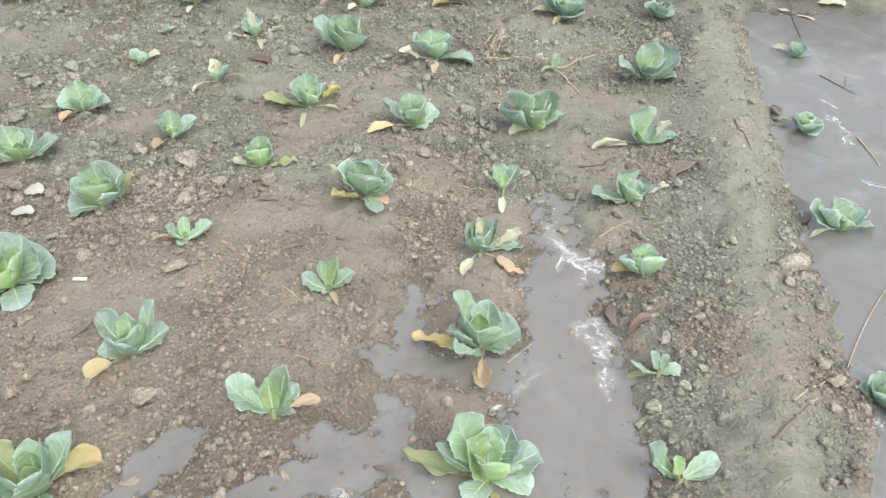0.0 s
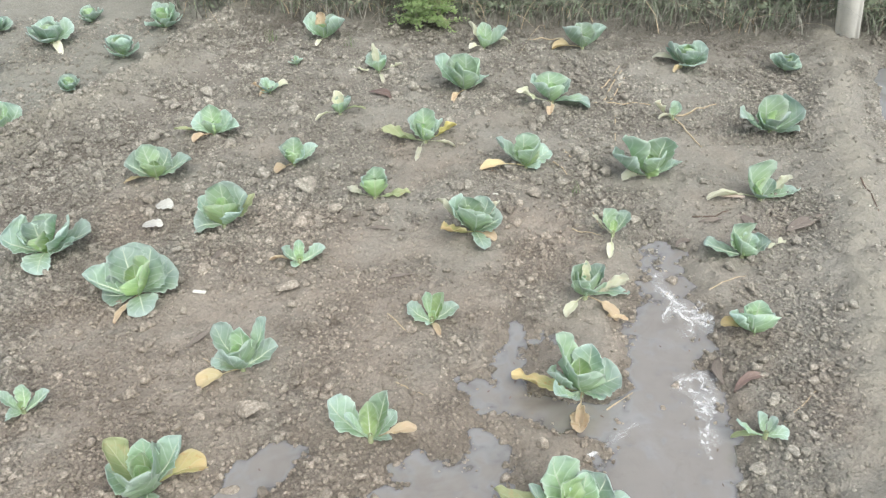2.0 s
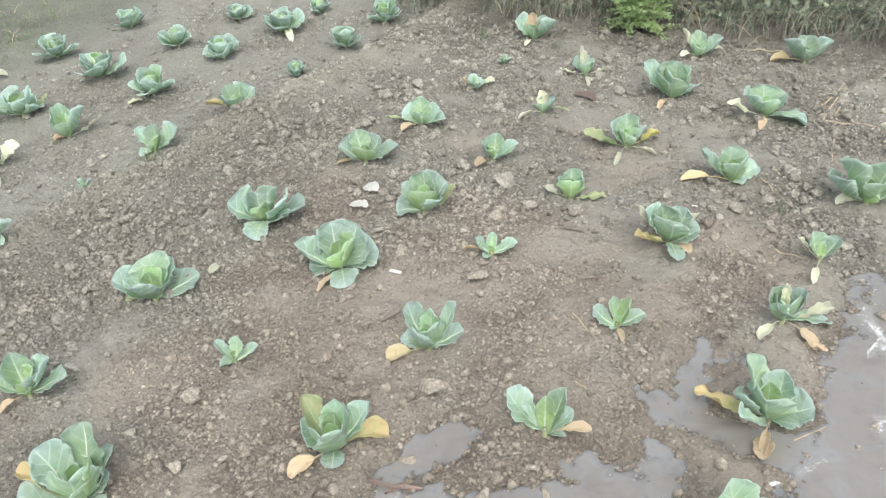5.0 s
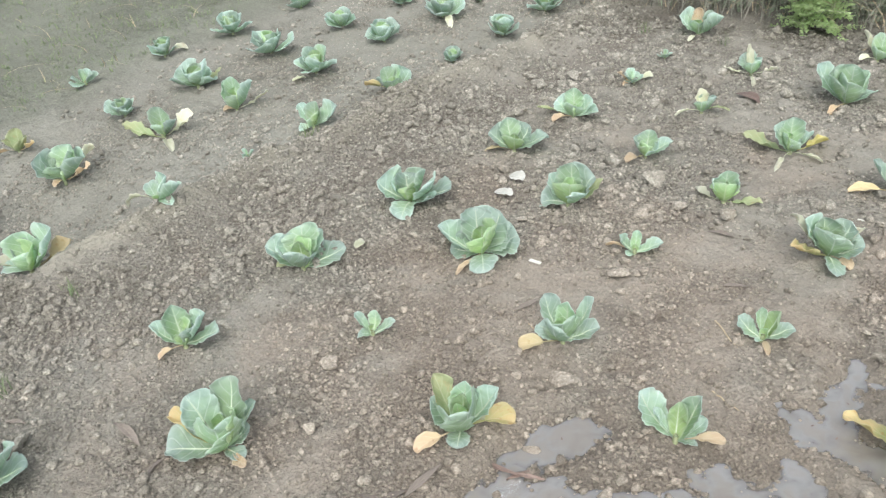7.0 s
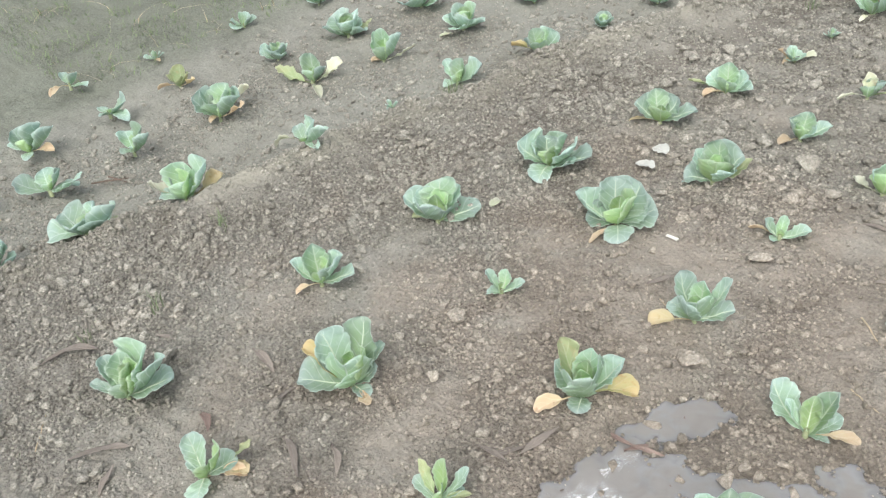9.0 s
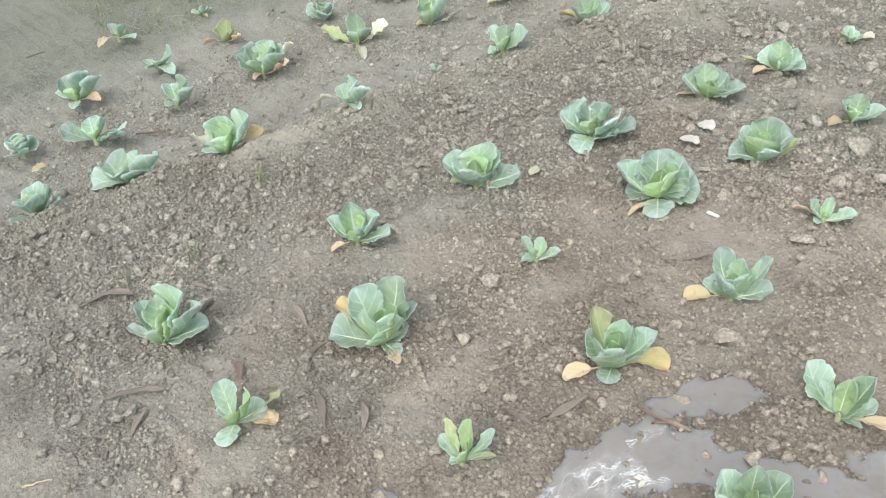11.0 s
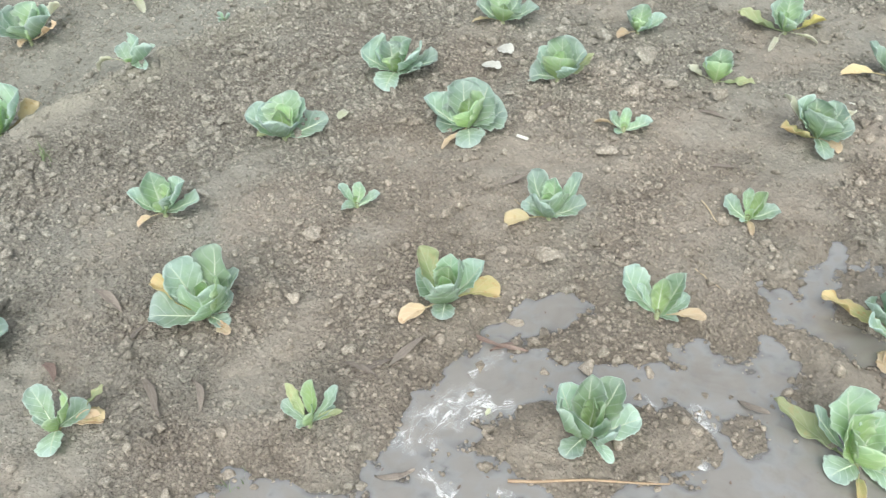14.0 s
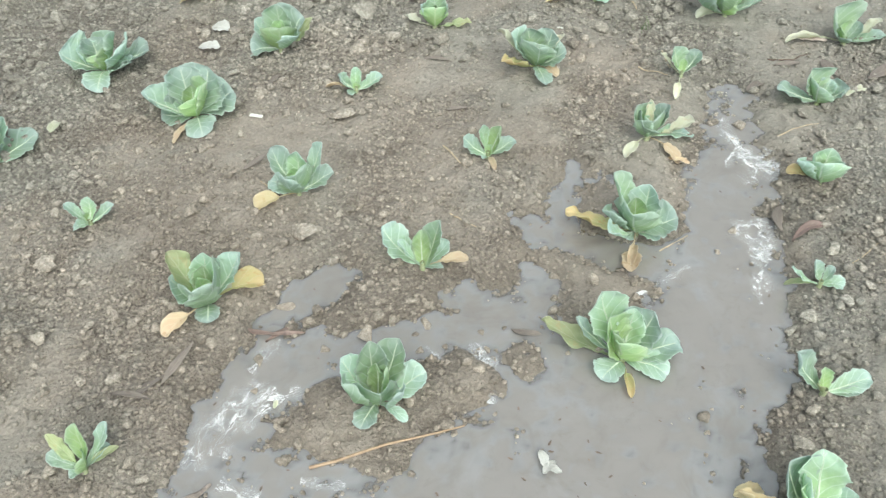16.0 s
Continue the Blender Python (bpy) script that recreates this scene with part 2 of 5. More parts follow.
LEAVES = {
    "green": leaf_material("cabbage_leaf", (0.39, 0.54, 0.355), (0.43, 0.57, 0.52), (0.7, 0.79, 0.745), None, 0.6, 0.5),
    "heart": leaf_material("cabbage_heart", (0.48, 0.65, 0.3), (0.44, 0.62, 0.37), (0.64, 0.75, 0.52), thin=0.5),
    "inner": leaf_material("cabbage_leaf_inner", (0.445, 0.605, 0.355), (0.445, 0.595, 0.475), (0.7, 0.79, 0.715), None, 0.6, 0.55),
    "olive": leaf_material("cabbage_leaf_fading", (0.38, 0.48, 0.26), (0.46, 0.49, 0.28), (0.56, 0.6, 0.4), (0.52, 0.47, 0.27)),
    "turning": leaf_material("cabbage_leaf_turning", (0.46, 0.5, 0.24), (0.68, 0.52, 0.28), (0.64, 0.57, 0.36), (0.54, 0.36, 0.18), 0.6),
    "lemon": leaf_material("cabbage_leaf_lemon", (0.66, 0.62, 0.22), (0.72, 0.66, 0.26), (0.74, 0.7, 0.4), (0.66, 0.55, 0.2), 0.6),
    "yellow": leaf_material("cabbage_leaf_yellow", (0.66, 0.59, 0.36), (0.7, 0.58, 0.36), (0.72, 0.64, 0.46), (0.56, 0.42, 0.22), 0.6),
    "tan": leaf_material("cabbage_leaf_tan", (0.66, 0.56, 0.38), (0.65, 0.5, 0.35), (0.7, 0.62, 0.48), (0.48, 0.33, 0.2), 0.7),
    "pale": leaf_material("cabbage_leaf_bleached", (0.64, 0.67, 0.47), (0.73, 0.73, 0.61), (0.77, 0.77, 0.68), (0.64, 0.58, 0.43), 0.7),
    "white": leaf_material("cabbage_leaf_white", (0.58, 0.58, 0.54), (0.68, 0.68, 0.65), (0.72, 0.72, 0.69), (0.45, 0.43, 0.39), 0.7),
    "brown": leaf_material("tree_leaf_dry", (0.175, 0.147, 0.125), (0.22, 0.187, 0.16), (0.26, 0.225, 0.195), (0.13, 0.105, 0.088), 0.6, 0.1),
    "red": leaf_material("tree_leaf_reddish", (0.16, 0.11, 0.094), (0.21, 0.15, 0.127), (0.26, 0.19, 0.16), (0.115, 0.082, 0.07), 0.5, 0.1),
    "pink": leaf_material("tree_leaf_faded", (0.55, 0.45, 0.39), (0.63, 0.54, 0.48), (0.64, 0.56, 0.5), (0.45, 0.36, 0.3), 0.7, 0.1),
    "fern": leaf_material("weed_leaf", (0.45, 0.6, 0.27), (0.54, 0.68, 0.35), (0.56, 0.68, 0.42), None, 0.6, 0.6),
}


def plain_material(name, low, high, scale, rough=0.8, relief=0.3, depth=0.003, stretch=(1, 1, 1)):
    n = Net(name)
    place = n.add("ShaderNodeNewGeometry")
    where = n.add("ShaderNodeMapping", Vector=place.outputs["Position"], Scale=stretch).outputs[0]
    coarse, fine = n.noise(where, scale, 5.0, 0.6), n.noise(where, scale * 9, 4.0, 0.65)
    blend = n.math("ADD", n.math("MULTIPLY", coarse, 0.6), n.math("MULTIPLY", fine, 0.4))
    blend = n.math("ADD", blend, n.span(place.outputs["Random Per Island"], 0, 1, -0.14, 0.14, False))
    bsdf = n.principled(Base_Color=n.mix(n.span(blend, 0.3, 0.7), low, high), Roughness=rough, Normal=n.bump(blend, relief, depth))
    return n.done(bsdf.outputs[0])


STRAW = plain_material("dry_straw", (0.36, 0.28, 0.18), (0.54, 0.45, 0.32), 60.0, 0.7)
TWIG = plain_material("dark_twig", (0.08, 0.06, 0.045), (0.18, 0.13, 0.1), 60.0, 0.8)
STALK = plain_material("brown_stalk", (0.24, 0.16, 0.105), (0.42, 0.31, 0.2), 50.0, 0.6)
RIB = plain_material("cabbage_midrib", (0.52, 0.62, 0.47), (0.64, 0.72, 0.58), 60.0, 0.5)
STEM = plain_material("cabbage_stem", (0.24, 0.3, 0.15), (0.4, 0.43, 0.27), 60.0, 0.6)
CONCRETE = plain_material("weathered_concrete", (0.5, 0.5, 0.46), (0.7, 0.69, 0.64), 9.0, 0.9, 0.5, 0.004)
DEAD_GRASS = plain_material("dead_grass", (0.11, 0.112, 0.092), (0.3, 0.29, 0.245), 14.0, 0.8)
WEED_GRASS = plain_material("weed_grass", (0.11, 0.16, 0.075), (0.23, 0.28, 0.15), 14.0, 0.7)
EDGE_WEED = plain_material("dull_weeds", (0.12, 0.15, 0.1), (0.27, 0.32, 0.22), 14.0, 0.8)


def glint_froth_material():
    """A film of white bubbles torn into threads and holes, and of painted glints."""
    n = Net("glint_froth")
    uv = n.add("ShaderNodeSeparateXYZ", Vector=n.add("ShaderNodeUVMap").outputs[0])
    across = uv.outputs[1]
    where = n.add("ShaderNodeCombineXYZ", X=n.math("MULTIPLY", uv.outputs[0], 6.0), Y=n.math("MULTIPLY", across, 1.7)).outputs[0]
    torn = n.noise(where, 1.5, 5.0, 0.62, 1.4)
    thread = n.span(n.math("ABSOLUTE", n.math("SUBTRACT", torn, 0.5)), 0.0, 0.055, 1.0, 0.0)
    clump = n.span(n.noise(where, 0.55, 4.0, 0.6, 0.5), 0.46, 0.66)
    thick = n.math("MAXIMUM", n.math("MULTIPLY", thread, n.span(clump, 0, 1, 0.35, 1.0, False)), n.math("MULTIPLY", n.span(torn, 0.5, 0.58), n.math("MULTIPLY", clump, 0.75)))
    rim = n.span(n.math("ADD", n.math("ABSOLUTE", across), n.math("MULTIPLY", n.math("SUBTRACT", n.noise(where, 0.8, 3.0), 0.5), 1.1)), 0.25, 0.95, 1.0, 0.0)
    cover = n.math("MULTIPLY", thick, rim)
    bubbles = n.noise(n.add("ShaderNodeNewGeometry").outputs["Position"], 260.0, 3.0, 0.6)
    bsdf = n.principled(Base_Color=n.mix(n.span(bubbles, 0.3, 0.7), (0.66, 0.67, 0.67), (0.88, 0.88, 0.88)), Roughness=0.35, Alpha=cover)
    return n.done(bsdf.outputs[0])


GLINT_FILM = glint_froth_material()
PAPER = plain_material("pale_scrap", (0.5, 0.5, 0.45), (0.64, 0.63, 0.58), 60.0, 0.7)

# ---- ground ----
RIDGE_EAST = ((1.33, 4.6), (1.24, 3.9), (1.13, 3.2), (0.97, 2.32), (0.84, 1.6), (0.745, 1.16), (0.645, 0.3), (0.52, -1.2))
RIDGE_WEST = ((-1.55, 4.6), (-1.76, 3.8), (-2.03, 2.75), (-2.22, 1.92), (-2.40, 1.25), (-2.54, 0.75), (-2.595, 0.3), (-2.75, -1.2))
TABLE = np.random.RandomState(7).rand(256, 256)


def waves(x, y, scale, seed=0):
    """Smooth value noise between -1 and 1."""
    u, v = x * scale + 17.3 * seed, y * scale + 31.7 * seed
    i, j = np.floor(u).astype(int), np.floor(v).astype(int)
    f, g = u - i, v - j
    f, g = f * f * (3 - 2 * f), g * g * (3 - 2 * g)
    a, b = TABLE[i % 256, j % 256], TABLE[(i + 1) % 256, j % 256]
    c, d = TABLE[i % 256, (j + 1) % 256], TABLE[(i + 1) % 256, (j + 1) % 256]
    return 2 * ((a + (b - a) * f) * (1 - g) + (c + (d - c) * f) * g) - 1


def ease(value, low, high):
    t = np.clip((value - low) / (high - low), 0, 1)
    return t * t * (3 - 2 * t)


def line_x(line, y):
    """A ridge's x at y."""
    ys, xs = [p[1] for p in line][::-1], [p[0] for p in line][::-1]
    return np.interp(y, ys, xs)


HOLLOWS, ISLANDS = [], []
# Burrows and footmarks: place, radius, depth.
PITS = ((-1.07, 2.55, 0.045, 0.045), (-0.09, 2.97, 0.05, 0.04), (-2.06, 1.62, 0.12, 0.022), (-1.95, 2.15, 0.13, 0.022))


def hollow(x0, y0, x1, y1, r0, r1):
    HOLLOWS.append((x0, y0, x1, y1, r0, r1))


def island(x, y, rx, ry, turn=0.0):
    ISLANDS.append((x, y, rx, ry, radians(turn)))


# The flooded channel down the east of the bed, and its arms.
hollow(0.34, 2.12, 0.35, 1.82, 0.085, 0.105)
hollow(0.35, 1.82, 0.345, 1.50, 0.105, 0.13)
hollow(0.345, 1.50, 0.30, 1.15, 0.125, 0.17)
hollow(0.30, 1.15, 0.14, 0.90, 0.17, 0.26)
hollow(0.14, 0.90, -0.05, 0.45, 0.27, 0.40)
hollow(0.14, 1.40, -0.20, 1.48, 0.05, 0.045)
hollow(-0.08, 1.50, -0.08, 1.74, 0.045, 0.038)
hollow(-0.06, 1.66, 0.02, 1.71, 0.03, 0.025)
hollow(-0.12, 1.31, -0.10, 1.16, 0.035, 0.06)
hollow(-0.30, 1.21, -0.08, 1.12, 0.035, 0.06)
hollow(-0.24, 1.12, 0.02, 1.00, 0.06, 0.10)
hollow(-0.26, 1.10, -0.56, 0.97, 0.05, 0.045)
hollow(-0.61, 1.19, -0.69, 1.05, 0.045, 0.04)
hollow(-0.69, 1.05, -0.70, 0.93, 0.035, 0.06)
hollow(-0.56, 0.97, -0.68, 0.88, 0.05, 0.09)
hollow(-0.68, 0.88, -0.64, 0.62, 0.09, 0.13)
hollow(-0.64, 0.60, -0.20, 0.58, 0.13, 0.14)
hollow(-0.62, 0.50, -0.98, 0.36, 0.08, 0.06)
island(-0.45, 0.825, 0.17, 0.075, 14)
island(-0.10, 1.045, 0.05, 0.035, 10)
island(0.46, 1.66, 0.045, 0.05)


def ground(x, y):
    """The height of the ground."""
    x, y = np.asarray(x, float), np.asarray(y, float)
    near = ease(-np.maximum(np.abs(x + 1) - 5.5, np.abs(y - 2) - 5), -3.0, 0.0)
    rough = 0.010 * waves(x, y, 2.6, 1) + 0.006 * waves(x, y, 7, 2) + 0.0045 * waves(x, y, 17, 3)
    crumbs = 0.0032 * waves(x, y, 36, 4) + 0.002 * waves(x, y, 75, 5)
    lumps = 0.0085 * (0.45 - np.abs(waves(x, y, 15, 24))) + 0.0085 * (0.45 - np.abs(waves(x, y, 29, 25)))
    level = rough + (1.5 * crumbs + lumps) * near
    bend = 0.03 * waves(x, y, 2.2, 6) + 0.014 * waves(x, y, 9, 7)
    east, west = x - line_x(RIDGE_EAST, y) + bend, x - line_x(RIDGE_WEST, y) + bend
    # West bed a little lower; a shallow furrow inside the bund.
    level = level - 0.02 * ease(-west, -0.05, 0.15)
    level = level - 0.024 * np.exp(-(((west - 0.30) / 0.12) ** 2))
    steep = ease(y, 1.65, 1.1)
    level = level - 0.042 * steep * ease(-west, 0.0, 0.07)
    slope = 0.105 - 0.045 * steep * (west < 0)
    level = level + (0.055 + 0.014 * waves(x, y, 5, 8) + 0.008 * waves(x, y, 16, 22)) * np.exp(-((np.abs(west) / slope) ** 2.2))
    level = level + (0.055 + 0.010 * waves(x, y, 6, 9) + 0.006 * waves(x, y, 19, 17)) * np.exp(-((np.abs(east) / 0.125) ** 2.0))
    for px, py, radius, deep in PITS:
        level = level - deep * np.exp(-((np.hypot(x - px, y - py) / radius) ** 2.5))
    # Edges of the puddles.
    wobble = 0.016 * waves(x, y, 9, 10) + 0.014 * waves(x, y, 23, 11) + 0.010 * waves(x, y, 52, 12)
    depth = np.full(np.shape(x), 9.0)
    for x0, y0, x1, y1, r0, r1 in HOLLOWS:
        dx, dy = x1 - x0, y1 - y0
        t = np.clip(((x - x0) * dx + (y - y0) * dy) / (dx * dx + dy * dy), 0, 1)
        depth = np.minimum(depth, np.hypot(x - x0 - t * dx, y - y0 - t * dy) - (r0 + (r1 - r0) * t))
    for cx, cy, rx, ry, turn in ISLANDS:
        u, v = (x - cx) * np.cos(turn) + (y - cy) * np.sin(turn), (y - cy) * np.cos(turn) - (x - cx) * np.sin(turn)
        depth = np.maximum(depth, (1 - np.hypot(u / rx, v / ry)) * min(rx, ry))
    dry = WATER + 0.006 + 0.5 * crumbs
    bed = np.where((west > 0.0), np.maximum(level, dry + 0.004 * np.maximum(0, level - dry)), level)
    wet = ease(depth + wobble, 0.075, -0.045)
    bed = bed + (WATER - 0.0105 + 0.5 * rough + 2.4 * crumbs - bed) * wet
    # The flooded plot beyond the east bund.
    shore = east - 0.16 - 0.045 * ease(y, 1.9, 1.2) + 1.0 * wobble
    bay = 0.35 * waves(x, y, 0.7, 18) + wobble
    flood = ease(shore, -0.035, 0.06) * ease(y + wobble, 3.78, 3.58) * ease(x + bay, 6.4, 6.0) * ease(y + bay, -2.2, -1.8)
    return bed + (WATER - 0.03 + 0.8 * rough + crumbs - bed) * flood


def spread(low, high, step, far, growth):
    """Grid lines, close within low to high and ever wider out to far."""
    mid = list(np.arange(low, high + step / 2, step))
    out, gap = [], step
    while not out or out[-1] < far:
        gap *= growth
        out.append((out[-1] if out else 0) + gap)
    return np.array([low - d for d in out[::-1]] + mid + [high + d for d in out])


def mesh_from(name, verts, faces, material, smooth=True, uv=None):
    data = bpy.data.meshes.new(name)
    verts, faces = np.asarray(verts, np.float32), np.asarray(faces, np.int32)
    per = faces.shape[1]
    data.vertices.add(len(verts))
    data.vertices.foreach_set("co", verts.ravel())
    data.loops.add(faces.size)
    data.loops.foreach_set("vertex_index", faces.ravel())
    data.polygons.add(len(faces))
    data.polygons.foreach_set("loop_start", np.arange(0, faces.size, per, dtype=np.int32))
    data.polygons.foreach_set("loop_total", np.full(len(faces), per, np.int32))
    data.polygons.foreach_set("use_smooth", np.full(len(faces), smooth))
    if uv is not None:
        layer = data.uv_layers.new(name="UVMap")
        layer.data.foreach_set("uv", np.asarray(uv, np.float32)[faces.ravel()].ravel())
    data.materials.append(material)
    data.update(calc_edges=True)
    data.validate()
    return data


def sheet(name, xs, ys, zfun, material):
    gx, gy = np.meshgrid(xs, ys)
    verts = np.stack([gx.ravel(), gy.ravel(), np.broadcast_to(zfun(gx, gy), gx.shape).ravel()], 1)
    w = len(xs)
    a = (np.arange(len(ys) - 1)[:, None] * w + np.arange(w - 1)[None]).ravel()
    return mesh_from(name, verts, np.stack([a, a + 1, a + w + 1, a + w], 1), material)


def with_depth(data):
    """Stores how deep the water stands over the bed."""
    co = np.empty(len(data.vertices) * 3, np.float32)
    data.vertices.foreach_get("co", co)
    co = co.reshape(-1, 3)
    layer = data.attributes.new("depth", "FLOAT", "POINT")
    layer.data.foreach_set("value", np.maximum(0, co[:, 2] - ground(co[:, 0], co[:, 1])).astype(np.float32))
    return data


def rubble(x, y):
    """How thickly clods lie, between 0 and 1."""
    west = x - line_x(RIDGE_WEST, y)
    thick = 0.43 + 0.32 * waves(x, y, 1.9, 20) + 0.44 * waves(x, y, 5.5, 21) + 0.15 * waves(x, y, 13, 23)
    thick = thick + 0.12 * np.exp(-(((x + 0.5) / 0.6) ** 2 + ((y - 1.6) / 0.8) ** 2))
    thick = thick + 0.15 * np.exp(-(((west - 0.42) / 0.28) ** 2)) + 0.1 * np.exp(-((west / 0.15) ** 2))
    thick = thick + 0.5 * np.exp(-(((x + 0.45) / 0.35) ** 2 + ((y - 1.15) / 0.16) ** 2))
    east = x - line_x(RIDGE_EAST, y)
    thick = (thick + 0.3 * np.exp(-(((east + 0.2) / 0.1) ** 2)) * ease(y, 1.9, 2.5)) * (1 - 0.6 * np.exp(-(((east + 0.01) / 0.09) ** 2)))
    thick = thick * (1 - 0.3 * np.exp(-(((x - 0.62) / 0.26) ** 2)) * ease(y, 3.0, 2.5))
    thick = thick * (1 - 0.8 * np.exp(-((east / 0.07) ** 2)))
    thick = thick * (1 - 0.5 * ease(-west, 0.05, 0.25))
    return np.clip(thick, 0.05, 1.0)


soil = new("ground", sheet("ground", spread(-4.2, 1.9, 0.0115, 400, 1.16), spread(-0.3, 4.4, 0.0115, 400, 1.16), ground, SOIL))
co = np.empty(len(soil.data.vertices) * 3, np.float32)
soil.data.vertices.foreach_get("co", co)
far_side = ease(line_x(RIDGE_WEST, co[1::3]) - co[0::3], 0.0, 0.16)
soil.data.attributes.new("beyond_bund", "FLOAT", "POINT").data.foreach_set("value", far_side.astype(np.float32))
# Where the furrow's painted shade lies.
furrow = np.exp(-(((co[0::3] - line_x(RIDGE_WEST, co[1::3]) - 0.3) / 0.13) ** 2)) * ease(co[1::3], 1.1, 1.7)
soil.data.attributes.new("furrow_shade", "FLOAT", "POINT").data.foreach_set("value", furrow.astype(np.float32))
soil.data.attributes.new("crumbly", "FLOAT", "POINT").data.foreach_set("value", rubble(co[0::3], co[1::3]).astype(np.float32))
tagged(soil, "tilled grey-brown garden soil, cloddy and wet near the water", "soil", kind="structure")


def ripples(x, y):
    run = np.exp(-(((x - 0.42) / 0.1) ** 2)) * ease(y, 1.3, 1.5) * ease(y, 2.1, 1.95)
    run = run + np.exp(-(((x + 0.66) / 0.1) ** 2)) * ease(y, 0.55, 0.7) * ease(y, 1.05, 0.95)
    return WATER + 0.0008 * waves(x, y, 24, 13) + run * 0.0022 * waves(x + 0.3 * y, y * 0.5, 55, 14)


def ditch_ripples(x, y):
    return WATER + 0.001 * waves(x, y, 14, 15) + 0.0007 * waves(x, y, 40, 16)


puddle = new("water", with_depth(sheet("water", np.arange(-1.14, 0.70, 0.01), np.arange(-0.28, 2.25, 0.01), ripples, MUDDY_WATER)))
tagged(puddle, "shallow muddy irrigation water standing between the plants", "puddle", kind="structure")
flood_water = new("water", with_depth(sheet("flood_water", np.arange(0.7, 7.2, 0.03), np.arange(-2.9, 3.85, 0.03), ditch_ripples, FLOOD_WATER)))
tagged(flood_water, "grey muddy water flooding the plot beside the bund", "water", kind="structure")


# ---- clods ----
def ball(level, rng, rough=0.26, flat=0.75, cuts=7, depth=0.62):
    """A lumpy stone of radius 1."""
    bm = bmesh.new()
    bmesh.ops.create_icosphere(bm, subdivisions=level, radius=1.0)
    off = rng.rand(3) * 50
    for v in bm.verts:
        k = 1 + rough * noise.noise(v.co * 1.1 + Vector(off)) * 1.6 + rough * 0.6 * noise.noise(v.co * 2.7 + Vector(off))
        v.co = v.co * k
    # Broken sides.
    for _ in range(cuts):
        cut = Vector(rng.normal(size=3)).normalized()
        for v in bm.verts:
            over = v.co.dot(cut) - depth
            if over > 0:
                v.co -= cut * over * 0.93
    for v in bm.verts:
        v.co.z *= flat
    bm.verts.ensure_lookup_table()
    verts = np.array([v.co for v in bm.verts])
    faces = np.array([[v.index for v in f.verts] for f in bm.faces])
    bm.free()
    return verts, faces


def turned(rng, count):
    a, b = rng.rand(count) * 2 * np.pi, (rng.rand(count) - 0.5) * 0.9
    ca, sa, cb, sb = np.cos(a), np.sin(a), np.cos(b), np.sin(b)
    zero, one = np.zeros(count), np.ones(count)
    spin = np.stack([ca, -sa, zero, sa, ca, zero, zero, zero, one], 1).reshape(-1, 3, 3)
    tip = np.stack([one, zero, zero, zero, cb, -sb, zero, sb, cb], 1).reshape(-1, 3, 3)
    return tip @ spin


def scatter(name, label, count, low, high, power, level, seed, box=(-4.2, 1.75, -0.25, 4.1)):
    rng = np.random.RandomState(seed)
    x, y = box[0] + rng.rand(count * 3) * (box[1] - box[0]), box[2] + rng.rand(count * 3) * (box[3] - box[2])
    z = ground(x, y)
    keep = (rng.rand(len(x)) < np.where((z < WATER + 0.013) & (x > -1.3) & (x < 0.42), 0.4, rubble(x, y))) & ((z > WATER - 0.005) | (x < -1.3))
    x, y, z = x[keep][:count], y[keep][:count], z[keep][:count]
    size = low + (high - low) * rng.rand(len(x)) ** power
    shapes = [ball(level, rng, 0.34, 0.85, 8, 0.56) for _ in range(9)]
    kind, spin = rng.randint(0, 9, len(x)), turned(rng, len(x))
    verts, faces, base = [], [], 0
    for k, (v, f) in enumerate(shapes):
        pick = np.where(kind == k)[0]
        some = np.einsum("nij,vj->nvi", spin[pick], v) * size[pick, None, None]
        some += np.stack([x[pick], y[pick], z[pick] + 0.3 * size[pick]], 1)[:, None]
        faces.append((f[None] + (np.arange(len(pick)) * len(v))[:, None, None] + base).reshape(-1, 3))
        verts.append(some.reshape(-1, 3))
        base += len(pick) * len(v)
    ob = new(name, mesh_from(name, np.concatenate(verts), np.concatenate(faces), CLOD))
    return tagged(ob, label, "soil", kind="stuff")


scatter("soil_crumbs", "fine dry crumbs of soil strewn over the bed", 70000, 0.0026, 0.0085, 1.4, 1, 31, (-3.3, 1.3, 0.0, 3.9))
scatter("soil_clods", "small grey-brown clods of soil strewn over the bed", 9000, 0.0055, 0.0185, 2.3, 2, 32, (-3.6, 1.5, -0.1, 4.0))
scatter("large_clods", "pale larger clods of soil at the far end of the bed", 420, 0.012, 0.03, 1.8, 2, 33, (-2.3, 0.3, 2.1, 3.9))
scatter("bund_clods", "pale broken clods of soil along the low bund", 380, 0.009, 0.025, 1.9, 2, 34, (-2.75, -1.75, 0.3, 3.7))

STONES = [mesh_from("stone", *ball(3, np.random.RandomState(60 + k), 0.4, 0.7, 9, 0.42), CLOD) for k in range(10)]
stone_rng = np.random.RandomState(5)


def stone(x, y, size, label="rounded lump of dry grey-brown soil on the bed", sink=0.25):
    """A single clod or stone, size metres across."""
    ob = new("clod", STONES[stone_rng.randint(10)])
    half = size / 2
    z = max(float(ground(x, y)), WATER - 0.01) + half * (0.72 - sink)
    ob.matrix_world = pose(x, y, z, stone_rng.uniform(-14, 14), stone_rng.uniform(-14, 14), stone_rng.uniform(0, 360)) @ Matrix.Diagonal((half * stone_rng.uniform(0.95, 1.15), half * stone_rng.uniform(0.8, 1), half, 1))
    return tagged(ob, label, "clod", "clods on the bed")


